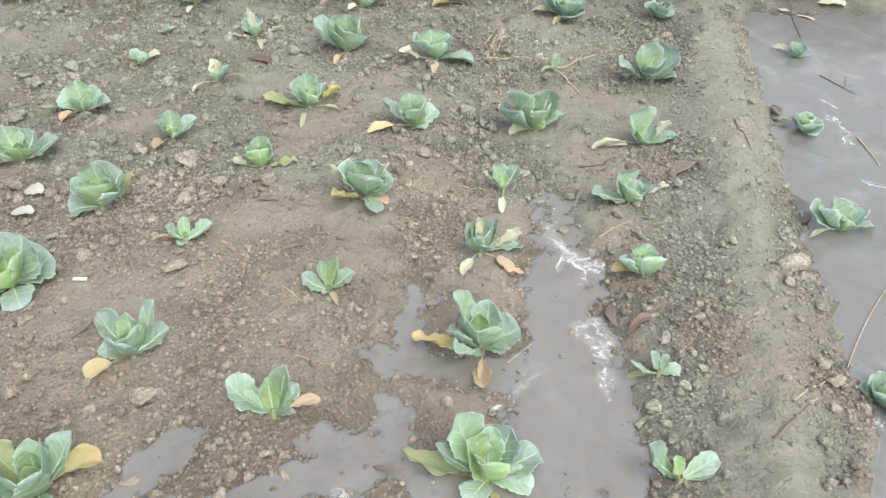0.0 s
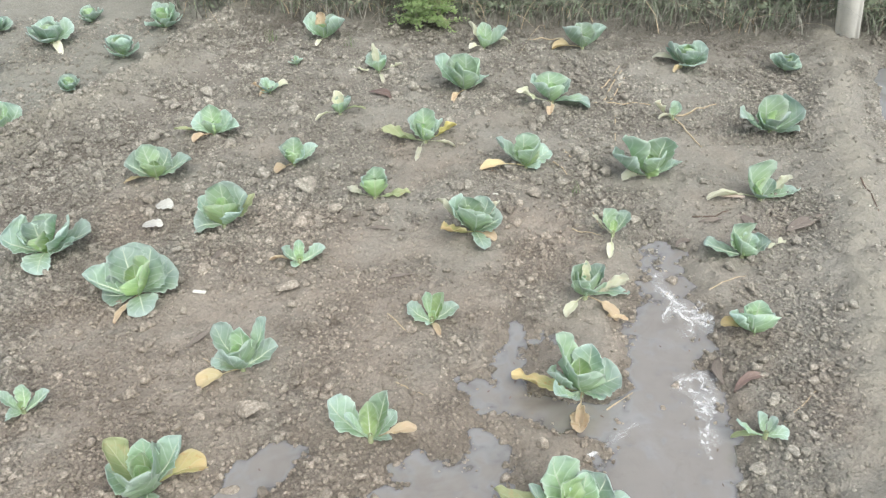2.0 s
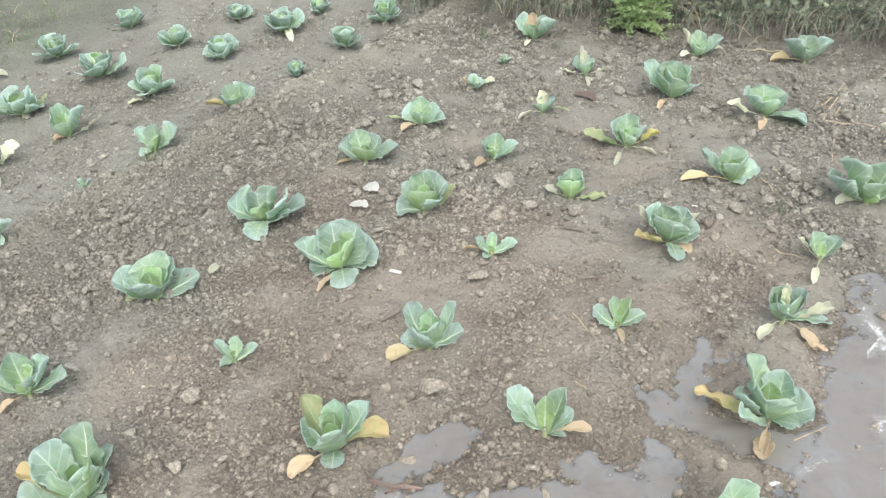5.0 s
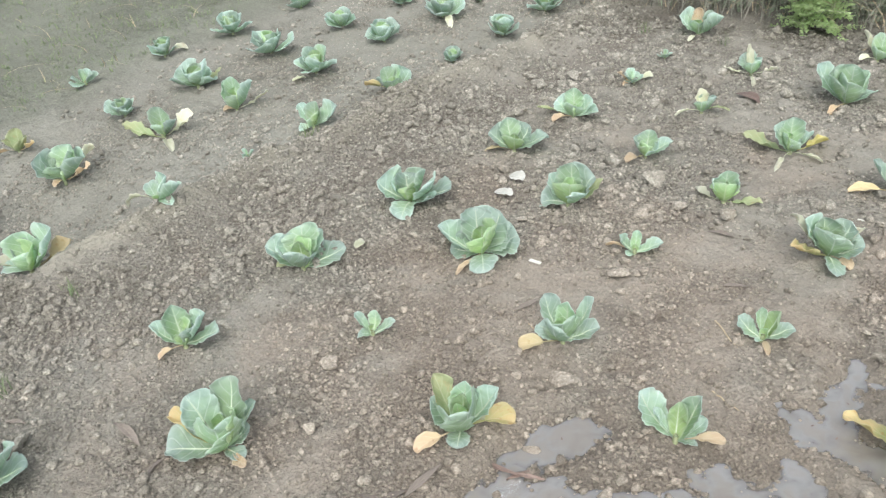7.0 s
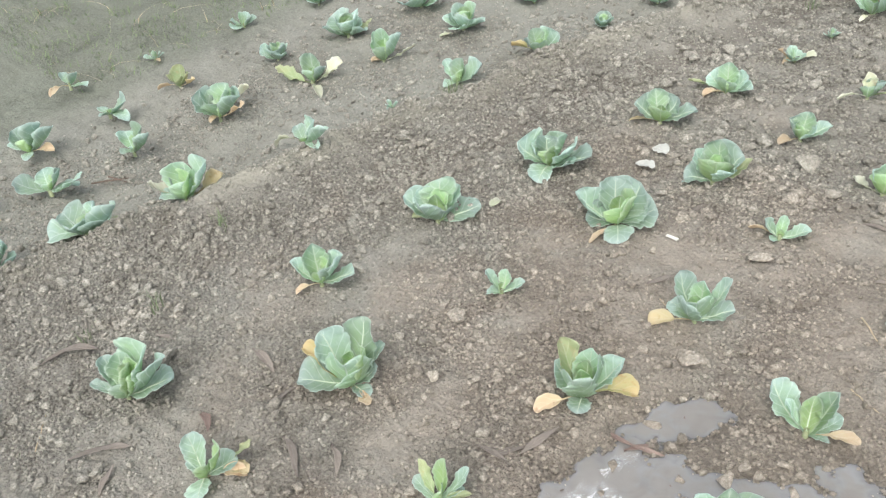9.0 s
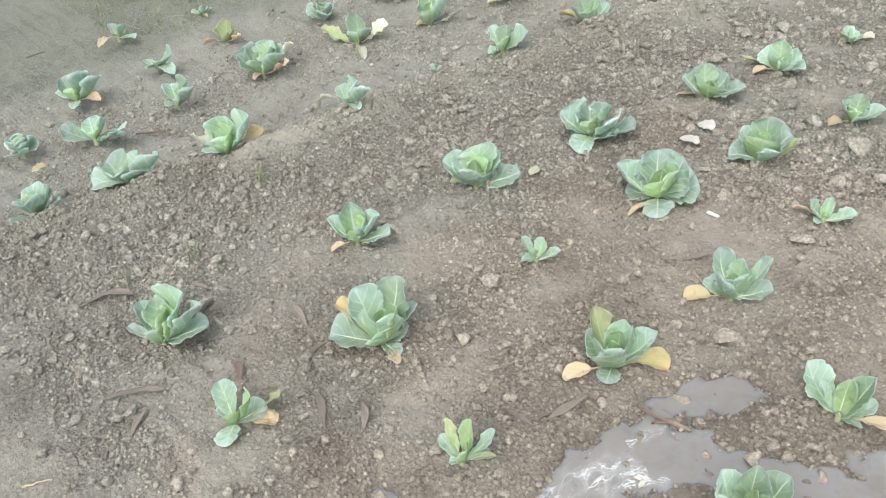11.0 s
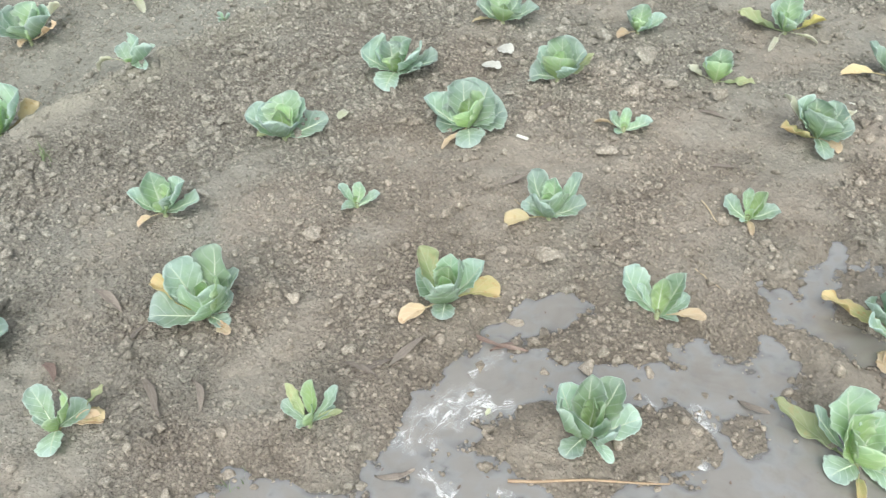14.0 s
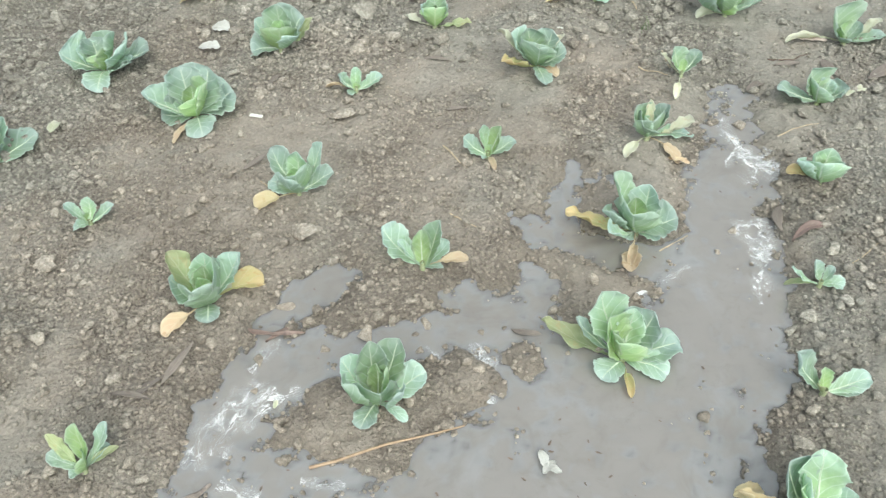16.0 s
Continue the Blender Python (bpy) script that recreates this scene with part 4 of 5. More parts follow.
def weed(x, y, high, seed):
    """A bushy weed with feathery leaves on a forked stem."""
    rng = np.random.RandomState(seed)
    plant = new("weed_bush")
    plant.matrix_world = pose(x, y, float(ground(x, y)))
    part("stem", tube("stem", [(0, 0, -0.02), (0.01, 0.0, high * 0.4), (0.0, 0.015, high * 0.9)], 0.007, STEM), plant)
    verts, faces, uvs = [], [], []
    for _ in range(80):
        turn, rise = rng.rand() * 6.283, rng.uniform(0.1, 1.2)
        start = Vector((0, 0, rng.uniform(0.03, 0.85) * high))
        ahead = Vector((math.cos(turn) * math.cos(rise), math.sin(turn) * math.cos(rise), math.sin(rise)))
        long = rng.uniform(0.07, 0.17)
        if _ % 4 == 0:
            part("branch", tube("branch", [start, start + ahead * long * 0.5, start + ahead * long - Vector((0, 0, 0.015))], 0.0025, STEM, 5), plant)
        for k in range(9):
            t = 0.2 + 0.8 * k / 8
            mid = start + ahead * long * t - Vector((0, 0, 0.03 * t * t))
            for side in (-1, 1):
                across = ahead.cross(Vector((0, 0, 1))).normalized() * side
                out = (across * 0.8 + ahead * 0.6 + Vector(rng.normal(size=3)) * 0.25).normalized()
                size = 0.031 * (1.15 - 0.5 * t) * rng.uniform(0.7, 1.3)
                wide = out.cross(Vector(rng.normal(size=3))).normalized() * size * 0.24
                first = len(verts)
                verts += [tuple(mid), tuple(mid + out * size * 0.5 + wide), tuple(mid + out * size), tuple(mid + out * size * 0.5 - wide)]
                uvs += [(0.5, 0), (0.9, 0.5), (0.5, 1), (0.1, 0.5)]
                faces.append((first, first + 1, first + 2, first + 3))
    part("foliage", mesh_from("foliage", verts, faces, LEAVES["fern"], uv=uvs), plant)
    return tagged(plant, "bushy green weed with feathery leaves at the field's edge", "weed")


weed(-0.75, 3.90, 0.34, 21)
weed(-0.64, 3.95, 0.42, 22)
weed(-0.71, 4.06, 0.5, 24)


def post(x, y):
    """A squat concrete fence post with rounded arrises."""
    bm = bmesh.new()
    bmesh.ops.create_cube(bm, size=1)
    bmesh.ops.scale(bm, vec=(0.106, 0.106, 1.9), verts=bm.verts)
    bmesh.ops.bevel(bm, geom=[e for e in bm.edges if abs(e.verts[0].co.z - e.verts[1].co.z) > 1], offset=0.022, segments=4, affect="EDGES")
    bmesh.ops.translate(bm, vec=(0, 0, 0.75), verts=bm.verts)
    data = bpy.data.meshes.new("fence_post")
    bm.to_mesh(data)
    bm.free()
    for p in data.polygons:
        p.use_smooth = abs(p.normal.z) < 0.5
    data.materials.append(CONCRETE)
    ob = new("fence_post", data)
    ob.matrix_world = pose(x, y, float(ground(x, y)), 0, -7, -12)
    return tagged(ob, "pale weathered concrete fence post at the end of the bund", "post")


post(1.312, 3.945)

# ---- cabbages ----
cabbage(-1.177, 3.720, (("green", -170, 0.088, 0.100, 0.118), ("tan", 115, 0.058, 0.117, 0.068), ("green", 7, 0.108, 0.103, 0.130), ("green", -70, 0.029, 0.074, 0.116), ("pale", -95, 0.097, 0.011, 0.041), ("heart", 54, 0.015, 0.074, 0.080), ("green", 29, 0.062, 0.113, 0.117)))
cabbage(-0.379, 3.646, (("pale", 147, 0.086, 0.115, 0.061), ("green", 82, 0.050, 0.107, 0.071), ("green", 19, 0.113, 0.089, 0.103), ("pale", 45, 0.168, -0.006, 0.042), ("green", -105, 0.021, 0.062, 0.091), ("pale", -147, 0.077, 0.015, 0.060), ("heart", 77, 0.010, 0.061, 0.044)))
cabbage(0.081, 3.704, (("green", -158, 0.104, 0.117, 0.130), ("green", 105, 0.049, 0.108, 0.107), ("green", 15, 0.103, 0.102, 0.130), ("green", -99, 0.023, 0.069, 0.104), ("yellow", -178, 0.140, 0.004, 0.103), ("heart", 125, 0.014, 0.070, 0.068)))
cabbage(0.547, 3.581, rosette(0.232, 0.78, 3) + (("yellow", -124, 0.105, 0.012, 0.047), ("pale", 154, 0.164, 0.012, 0.060)))
cabbage(0.969, 3.564, rosette(0.166, 0.78, 4))
cabbage(-1.224, 3.406, rosette(0.082, 0.90, 5, sparse=True))
cabbage(-1.253, 3.104, rosette(0.140, 0.80, 6, sparse=True) + (("tan", -133, 0.075, 0.07, 0.034), ("tan", -110, 0.061, 0.012, 0.027), ("pale", 49, 0.096, 0.012, 0.043)))
cabbage(-0.824, 3.366, (("pale", 126, 0.056, 0.120, 0.038), ("green", 148, 0.063, 0.078, 0.080), ("green", 48, 0.041, 0.073, 0.070), ("pale", -168, 0.114, 0.031, 0.037), ("pale", 17, 0.105, 0.039, 0.037), ("pale", -68, 0.109, 0.004, 0.033), ("green", -84, 0.018, 0.062, 0.090)))
cabbage(-0.417, 3.228, (("green", 88, 0.056, 0.150, 0.130), ("green", 165, 0.134, 0.144, 0.130), ("green", 50, 0.072, 0.135, 0.111), ("green", -97, 0.026, 0.114, 0.120), ("green", 33, 0.105, 0.059, 0.095), ("tan", -107, 0.131, 0.016, 0.042), ("heart", 122, 0.021, 0.101, 0.074), ("green", -156, 0.077, 0.139, 0.130)))
cabbage(-0.037, 3.127, (("pale", -152, 0.163, 0.092, 0.104), ("green", 113, 0.059, 0.116, 0.130), ("green", 28, 0.073, 0.095, 0.105), ("green", -125, 0.030, 0.082, 0.120), ("green", -13, 0.157, 0.015, 0.112), ("tan", -92, 0.107, 0.007, 0.041), ("heart", 114, 0.018, 0.086, 0.074), ("green", -155, 0.096, 0.119, 0.112)))
cabbage(0.444, 3.029, (("green", 57, 0.037, 0.063, 0.042), ("pale", -176, 0.081, 0.071, 0.050), ("pale", -144, 0.069, 0.022, 0.037), ("green", 147, 0.016, 0.047, 0.050)))
cabbage(0.806, 2.960, (("green", 120, 0.059, 0.125, 0.130), ("green", -155, 0.146, 0.117, 0.081), ("green", -131, 0.061, 0.067, 0.120), ("green", 5, 0.108, 0.103, 0.130), ("green", -16, 0.103, 0.034, 0.100), ("heart", 163, 0.018, 0.080, 0.088), ("green", -85, 0.072, 0.097, 0.082)))
cabbage(-0.893, 2.924, (("pale", 138, 0.037, 0.092, 0.063), ("green", 69, 0.024, 0.079, 0.061), ("green", 18, 0.051, 0.073, 0.076), ("green", -89, 0.017, 0.058, 0.068), ("olive", 10, 0.106, 0.027, 0.038), ("pale", -132, 0.122, 0.011, 0.036)))
cabbage(-1.342, 2.689, (("green", 168, 0.080, 0.069, 0.076), ("green", 110, 0.051, 0.112, 0.081), ("green", 40, 0.076, 0.077, 0.073), ("green", 24, 0.099, 0.037, 0.081), ("olive", -171, 0.159, 0.029, 0.058), ("green", -69, 0.021, 0.068, 0.101), ("tan", -123, 0.097, 0.013, 0.063), ("heart", 41, 0.013, 0.062, 0.065)))
cabbage(-0.509, 2.746, (("green", 171, 0.064, 0.096, 0.098), ("green", 112, 0.050, 0.121, 0.088), ("green", 45, 0.077, 0.067, 0.085), ("green", -115, 0.028, 0.077, 0.120), ("green", -16, 0.034, 0.056, 0.053), ("heart", 174, 0.018, 0.081, 0.070), ("olive", -179, 0.172, 0.043, 0.063), ("lemon", 37, 0.132, 0.050, 0.091), ("pale", -92, 0.177, 0.015, 0.026), ("pale", -17, 0.125, 0.010, 0.038)))
cabbage(-0.109, 2.585, (("green", 162, 0.121, 0.098, 0.078), ("green", 116, 0.047, 0.115, 0.101), ("green", 42, 0.108, 0.039, 0.070), ("heart", -122, 0.028, 0.084, 0.120), ("heart", 122, 0.017, 0.083, 0.061), ("green", -25, 0.050, 0.018, 0.048), ("green", -71, 0.058, 0.111, 0.081), ("yellow", -167, 0.172, 0.010, 0.049)))
cabbage(0.325, 2.568, (("green", -164, 0.144, 0.120, 0.130), ("green", -174, 0.094, 0.163, 0.130), ("green", 53, 0.074, 0.137, 0.124), ("green", 21, 0.115, 0.050, 0.085), ("heart", -133, 0.022, 0.086, 0.120), ("pale", -159, 0.097, 0.011, 0.078), ("heart", 133, 0.018, 0.090, 0.067), ("green", -64, 0.061, 0.120, 0.086)))
cabbage(0.694, 2.475, (("green", 145, 0.056, 0.110, 0.130), ("green", -127, 0.053, 0.056, 0.116), ("green", 43, 0.057, 0.061, 0.056), ("green", 17, 0.132, 0.029, 0.080), ("pale", 32, 0.125, 0.063, 0.062), ("pale", -169, 0.186, 0.022, 0.060), ("heart", 179, 0.023, 0.065, 0.072)))
cabbage(-0.961, 2.500, (("green", 179, 0.045, 0.078, 0.076), ("green", 102, 0.042, 0.094, 0.076), ("green", 44, 0.101, 0.054, 0.082), ("heart", -100, 0.032, 0.057, 0.094), ("green", -20, 0.049, 0.055, 0.062), ("tan", -121, 0.084, 0.012, 0.057), ("heart", -148, 0.019, 0.068, 0.068)))
cabbage(-1.422, 2.335, (("green", -174, 0.096, 0.077, 0.110), ("green", 139, 0.064, 0.115, 0.076), ("green", 59, 0.073, 0.089, 0.101), ("green", 29, 0.126, 0.069, 0.111), ("heart", -54, 0.028, 0.072, 0.111), ("yellow", -150, 0.112, 0.009, 0.090), ("heart", 109, 0.015, 0.070, 0.052)))
cabbage(-0.619, 2.336, (("pale", 179, 0.100, 0.037, 0.070), ("green", 156, 0.054, 0.073, 0.069), ("green", 107, 0.043, 0.103, 0.083), ("green", 51, 0.051, 0.073, 0.065), ("heart", -75, 0.022, 0.087, 0.105), ("olive", 11, 0.122, 0.034, 0.045), ("heart", 77, 0.015, 0.079, 0.047)))
cabbage(-0.248, 2.131, (("pale", 175, 0.118, 0.118, 0.063), ("green", 179, 0.078, 0.112, 0.086), ("green", 126, 0.051, 0.111, 0.090), ("green", 59, 0.076, 0.097, 0.078), ("pale", 46, 0.104, 0.083, 0.051), ("green", 14, 0.087, 0.059, 0.094), ("green", -80, 0.026, 0.099, 0.100), ("heart", -159, 0.029, 0.093, 0.057), ("turning", -139, 0.118, 0.060, 0.097), ("green", -68, 0.117, 0.015, 0.050), ("tan", -22, 0.079, 0.008, 0.062), ("green", -75, 0.059, 0.113, 0.098)))
cabbage(0.191, 2.161, (("green", 137, 0.042, 0.085, 0.062), ("green", 46, 0.058, 0.071, 0.049), ("pale", 153, 0.076, 0.056, 0.020), ("heart", 97, 0.011, 0.057, 0.025), ("pale", -98, 0.126, 0.007, 0.037)))
cabbage(0.584, 2.117, (("green", 179, 0.117, 0.042, 0.096), ("green", 139, 0.049, 0.097, 0.095), ("green", 13, 0.075, 0.060, 0.085), ("green", -122, 0.028, 0.075, 0.098), ("pale", 31, 0.158, 0.035, 0.020), ("green", 59, 0.044, 0.066, 0.048), ("heart", 177, 0.021, 0.070, 0.053)))
cabbage(-1.058, 2.055, (("green", 164, 0.086, 0.091, 0.067), ("green", 101, 0.061, 0.131, 0.087), ("green", 49, 0.086, 0.100, 0.117), ("heart", -56, 0.033, 0.099, 0.120), ("heart", 69, 0.023, 0.098, 0.066), ("olive", 47, 0.126, 0.072, 0.055), ("green", -169, 0.096, -0.002, 0.079), ("green", -17, 0.070, 0.077, 0.085)))
cabbage(-0.761, 1.907, (("green", -175, 0.051, 0.064, 0.051), ("green", 109, 0.031, 0.072, 0.034), ("green", 43, 0.088, 0.035, 0.063), ("tan", -175, 0.092, 0.022, 0.031), ("green", -131, 0.029, 0.010, 0.037), ("heart", 112, 0.008, 0.037, 0.024)))
cabbage(0.107, 1.841, (("green", 155, 0.047, 0.094, 0.070), ("pale", 104, 0.043, 0.103, 0.039), ("green", 46, 0.056, 0.093, 0.063), ("green", -81, 0.023, 0.082, 0.101), ("green", 26, 0.139, -0.021, 0.050), ("pale", -125, 0.099, -0.003, 0.073), ("pale", 22, 0.130, 0.045, 0.044), ("green", 172, 0.015, 0.073, 0.064), ("tan", -30, 0.112, -0.019, 0.050), ("green", -119, 0.031, 0.065, 0.082)))
cabbage(0.561, 1.754, (("green", -178, 0.074, 0.070, 0.062), ("green", 82, 0.044, 0.085, 0.060), ("green", 22, 0.052, 0.060, 0.062), ("green", -116, 0.034, 0.088, 0.115), ("turning", 180, 0.087, 0.026, 0.046), ("heart", 175, 0.017, 0.068, 0.056), ("green", 160, 0.039, 0.080, 0.061)))
cabbage(-1.189, 1.697, (("green", -167, 0.139, 0.097, 0.119), ("green", -158, 0.099, 0.027, 0.095), ("green", 134, 0.079, 0.133, 0.107), ("green", 73, 0.092, 0.122, 0.125), ("green", 48, 0.095, 0.092, 0.110), ("green", 48, 0.124, 0.048, 0.117), ("green", -54, 0.100, 0.013, 0.078), ("heart", -40, 0.023, 0.090, 0.120), ("heart", 116, 0.028, 0.097, 0.056), ("heart", 17, 0.044, 0.122, 0.082), ("tan", -96, 0.124, 0.006, 0.038)))
cabbage(-0.316, 1.694, (("green", 171, 0.073, 0.051, 0.054), ("green", 128, 0.041, 0.085, 0.027), ("heart", 57, 0.041, 0.090, 0.063), ("green", 38, 0.084, 0.037, 0.043), ("green", -126, 0.020, 0.010, 0.025), ("heart", 67, 0.009, 0.041, 0.031), ("tan", -61, 0.064, 0.010, 0.023)))
cabbage(0.102, 1.487, (("green", 151, 0.076, 0.156, 0.079), ("green", -167, 0.090, 0.083, 0.069), ("green", 71, 0.067, 0.110, 0.078), ("green", 16, 0.098, 0.052, 0.090), ("green", -13, 0.062, 0.007, 0.059), ("green", -104, 0.044, 0.111, 0.120), ("green", -123, 0.031, 0.001, 0.037), ("turning", 178, 0.179, 0.038, 0.065), ("heart", 112, 0.024, 0.102, 0.045), ("heart", -164, 0.033, 0.097, 0.056), ("green", -122, 0.139, 0.125, 0.042), ("tan", -92, 0.119, 0.001, 0.034)), wet=True)
cabbage(-0.776, 1.435, (("green", 153, 0.086, 0.115, 0.052), ("green", 93, 0.041, 0.114, 0.065), ("green", 53, 0.086, 0.136, 0.044), ("green", 38, 0.100, 0.045, 0.049), ("green", 175, 0.076, 0.037, 0.057), ("green", -56, 0.020, 0.090, 0.113), ("heart", 104, 0.014, 0.082, 0.045), ("green", 27, 0.044, 0.017, 0.049), ("yellow", -137, 0.119, 0.008, 0.094), ("green", -81, 0.071, 0.115, 0.060)))
cabbage(-0.397, 1.264, (("green", 166, 0.111, 0.093, 0.073), ("green", 174, 0.055, 0.084, 0.027), ("green", 62, 0.058, 0.124, 0.070), ("heart", 108, 0.026, 0.103, 0.046), ("green", 46, 0.079, 0.050, 0.036), ("green", 6, 0.051, 0.015, 0.025), ("tan", 18, 0.111, 0.024, 0.039)))
cabbage(0.532, 1.385, (("green", 127, 0.033, 0.060, 0.034), ("green", -178, 0.073, 0.051, 0.027), ("green", 39, 0.027, 0.052, 0.021), ("green", -5, 0.048, 0.021, 0.031), ("olive", 178, 0.075, -0.011, 0.028)))
cabbage(-0.854, 1.033, (("olive", 158, 0.105, 0.118, 0.087), ("green", -178, 0.083, 0.078, 0.095), ("green", 104, 0.057, 0.120, 0.075), ("green", 67, 0.115, 0.085, 0.082), ("green", -28, 0.053, 0.127, 0.119), ("green", -77, 0.058, 0.122, 0.091), ("green", -65, 0.059, 0.011, 0.051), ("tan", -116, 0.126, 0.012, 0.050), ("turning", 45, 0.135, 0.001, 0.076), ("pale", 51, 0.083, 0.012, 0.021), ("heart", 137, 0.017, 0.081, 0.047), ("heart", 101, 0.031, 0.099, 0.053)))
cabbage(0.100, 1.097, (("green", 136, 0.088, 0.155, 0.081), ("heart", 159, 0.039, 0.134, 0.083), ("green", 49, 0.076, 0.118, 0.082), ("green", 23, 0.125, 0.048, 0.089), ("green", -11, 0.100, 0.020, 0.056), ("green", -118, 0.078, 0.020, 0.057), ("green", 167, 0.114, 0.101, 0.038), ("olive", 169, 0.192, 0.053, 0.060), ("heart", -120, 0.021, 0.096, 0.108), ("green", 86, 0.049, 0.125, 0.062), ("heart", -167, 0.025, 0.113, 0.039), ("turning", -77, 0.104, 0.020, 0.032)), wet=True)
cabbage(-1.572, 1.853, (("green", -159, 0.114, 0.084, 0.128), ("green", 140, 0.055, 0.093, 0.089), ("green", 61, 0.060, 0.116, 0.130), ("green", 20, 0.144, 0.065, 0.130), ("green", -10, 0.113, 0.058, 0.065), ("green", -78, 0.103, -0.001, 0.078), ("heart", -14, 0.016, 0.070, 0.102), ("heart", 24, 0.032, 0.091, 0.101), ("green", 0, 0.114, 0.123, 0.112), ("green", -169, 0.068, 0.081, 0.092)))
cabbage(-1.686, 1.395, (("green", -159, 0.111, 0.096, 0.090), ("green", 177, 0.087, 0.100, 0.075), ("green", 123, 0.069, 0.132, 0.114), ("green", 81, 0.092, 0.114, 0.097), ("green", 53, 0.147, 0.050, 0.114), ("green", -16, 0.049, 0.081, 0.120), ("olive", -148, 0.089, 0.016, 0.032), ("heart", 123, 0.021, 0.099, 0.064), ("heart", 76, 0.034, 0.109, 0.081), ("green", -84, 0.073, 0.112, 0.087)))
cabbage(-1.257, 1.210, (("green", 178, 0.049, 0.071, 0.035), ("green", 97, 0.033, 0.070, 0.039), ("green", 55, 0.071, 0.030, 0.041), ("green", -162, 0.045, 0.001, 0.034), ("heart", -159, 0.008, 0.038, 0.035)))
cabbage(-1.715, 0.921, (("green", 153, 0.055, 0.118, 0.083), ("green", -157, 0.093, 0.076, 0.057), ("green", 57, 0.072, 0.098, 0.092), ("green", 32, 0.109, 0.061, 0.063), ("heart", -55, 0.025, 0.038, 0.050), ("heart", 42, 0.028, 0.088, 0.063), ("heart", -48, 0.012, 0.063, 0.056), ("tan", -113, 0.081, -0.001, 0.066), ("green", 30, 0.042, 0.079, 0.062)))
cabbage(-1.347, 0.711, (("green", 172, 0.102, 0.136, 0.088), ("green", 101, 0.092, 0.166, 0.109), ("green", 66, 0.094, 0.117, 0.062), ("green", -50, 0.037, 0.131, 0.120), ("green", -135, 0.134, 0.053, 0.088), ("green", -7, 0.068, 0.014, 0.042), ("green", 54, 0.070, 0.053, 0.042), ("turning", -171, 0.158, 0.077, 0.073), ("heart", 106, 0.024, 0.107, 0.046), ("heart", 34, 0.053, 0.145, 0.065), ("green", -4, 0.039, 0.097, 0.120), ("tan", -10, 0.086, 0.014, 0.021)))
cabbage(-1.784, 0.304, (("green", 178, 0.092, 0.096, 0.058), ("green", 149, 0.059, 0.116, 0.067), ("green", 78, 0.078, 0.148, 0.126), ("green", 42, 0.127, 0.139, 0.067), ("green", 48, 0.125, 0.058, 0.106), ("green", -157, 0.119, 0.029, 0.028), ("green", 16, 0.029, 0.073, 0.114), ("heart", 52, 0.053, 0.124, 0.078), ("heart", 80, 0.029, 0.114, 0.078)))
cabbage(-2.564, 0.971, (("green", 120, 0.056, 0.130, 0.130), ("green", 46, 0.112, 0.152, 0.112), ("green", 12, 0.029, 0.089, 0.120), ("heart", 55, 0.030, 0.108, 0.099), ("pale", -159, 0.152, 0.051, 0.092), ("yellow", 63, 0.152, 0.074, 0.067), ("green", 168, 0.062, 0.106, 0.061), ("green", -148, 0.096, 0.020, 0.077)), spot="lower bed")
cabbage(-2.389, 1.410, (("green", 160, 0.044, 0.066, 0.048), ("green", 47, 0.055, 0.097, 0.096), ("green", 10, 0.131, 0.106, 0.064), ("heart", -5, 0.025, 0.041, 0.068), ("pale", 179, 0.198, -0.061, 0.044), ("green", -4, 0.092, 0.017, 0.037)), spot="lower bed")
cabbage(-2.361, 1.844, rosette(0.082, 0.95, 44, sparse=True), spot="lower bed")
cabbage(-3.015, 1.431, (("green", 104, 0.071, 0.137, 0.130), ("green", -141, 0.097, 0.107, 0.129), ("green", 173, 0.088, 0.106, 0.091), ("green", -23, 0.047, 0.099, 0.120), ("pale", 86, 0.159, 0.097, 0.095), ("tan", -71, 0.063, 0.020, 0.051), ("tan", 9, 0.167, 0.109, 0.046), ("heart", 49, 0.035, 0.089, 0.106), ("green", 35, 0.108, 0.118, 0.130)), spot="lower bed")
cabbage(-3.455, 1.510, (("olive", 125, 0.038, 0.098, 0.075), ("olive", -155, 0.053, 0.062, 0.058), ("olive", 39, 0.055, 0.067, 0.062), ("olive", 5, 0.015, 0.051, 0.050), ("yellow", 29, 0.088, 0.044, 0.048), ("tan", -109, 0.100, 0.019, 0.076)), spot="lower bed", yellowish=True)
cabbage(-2.916, 1.874, (("olive", -159, 0.192, 0.061, 0.071), ("green", 128, 0.054, 0.129, 0.089), ("pale", 68, 0.148, 0.078, 0.083), ("green", 0, 0.031, 0.069, 0.109), ("pale", -29, 0.164, 0.019, 0.070), ("heart", 80, 0.018, 0.082, 0.090), ("green", 32, 0.071, 0.088, 0.082)), spot="lower bed")
cabbage(-3.257, 1.941, rosette(0.185, 1.00, 48), spot="lower bed")
cabbage(-3.768, 2.108, rosette(0.175, 0.78, 49, sparse=True), spot="lower bed")
cabbage(-2.804, 2.214, (("green", 173, 0.057, 0.135, 0.110), ("green", 33, 0.092, 0.142, 0.109), ("heart", 84, 0.025, 0.108, 0.111), ("green", -4, 0.024, 0.082, 0.120), ("tan", -130, 0.059, 0.012, 0.047), ("pale", 60, 0.160, 0.053, 0.047), ("green", 129, 0.050, 0.145, 0.080)), spot="lower bed")
cabbage(-3.172, 2.323, rosette(0.264, 0.95, 51) + (("olive", 164, 0.244, 0.012, 0.060), ("olive", 65, 0.130, 0.07, 0.059)), spot="lower bed")
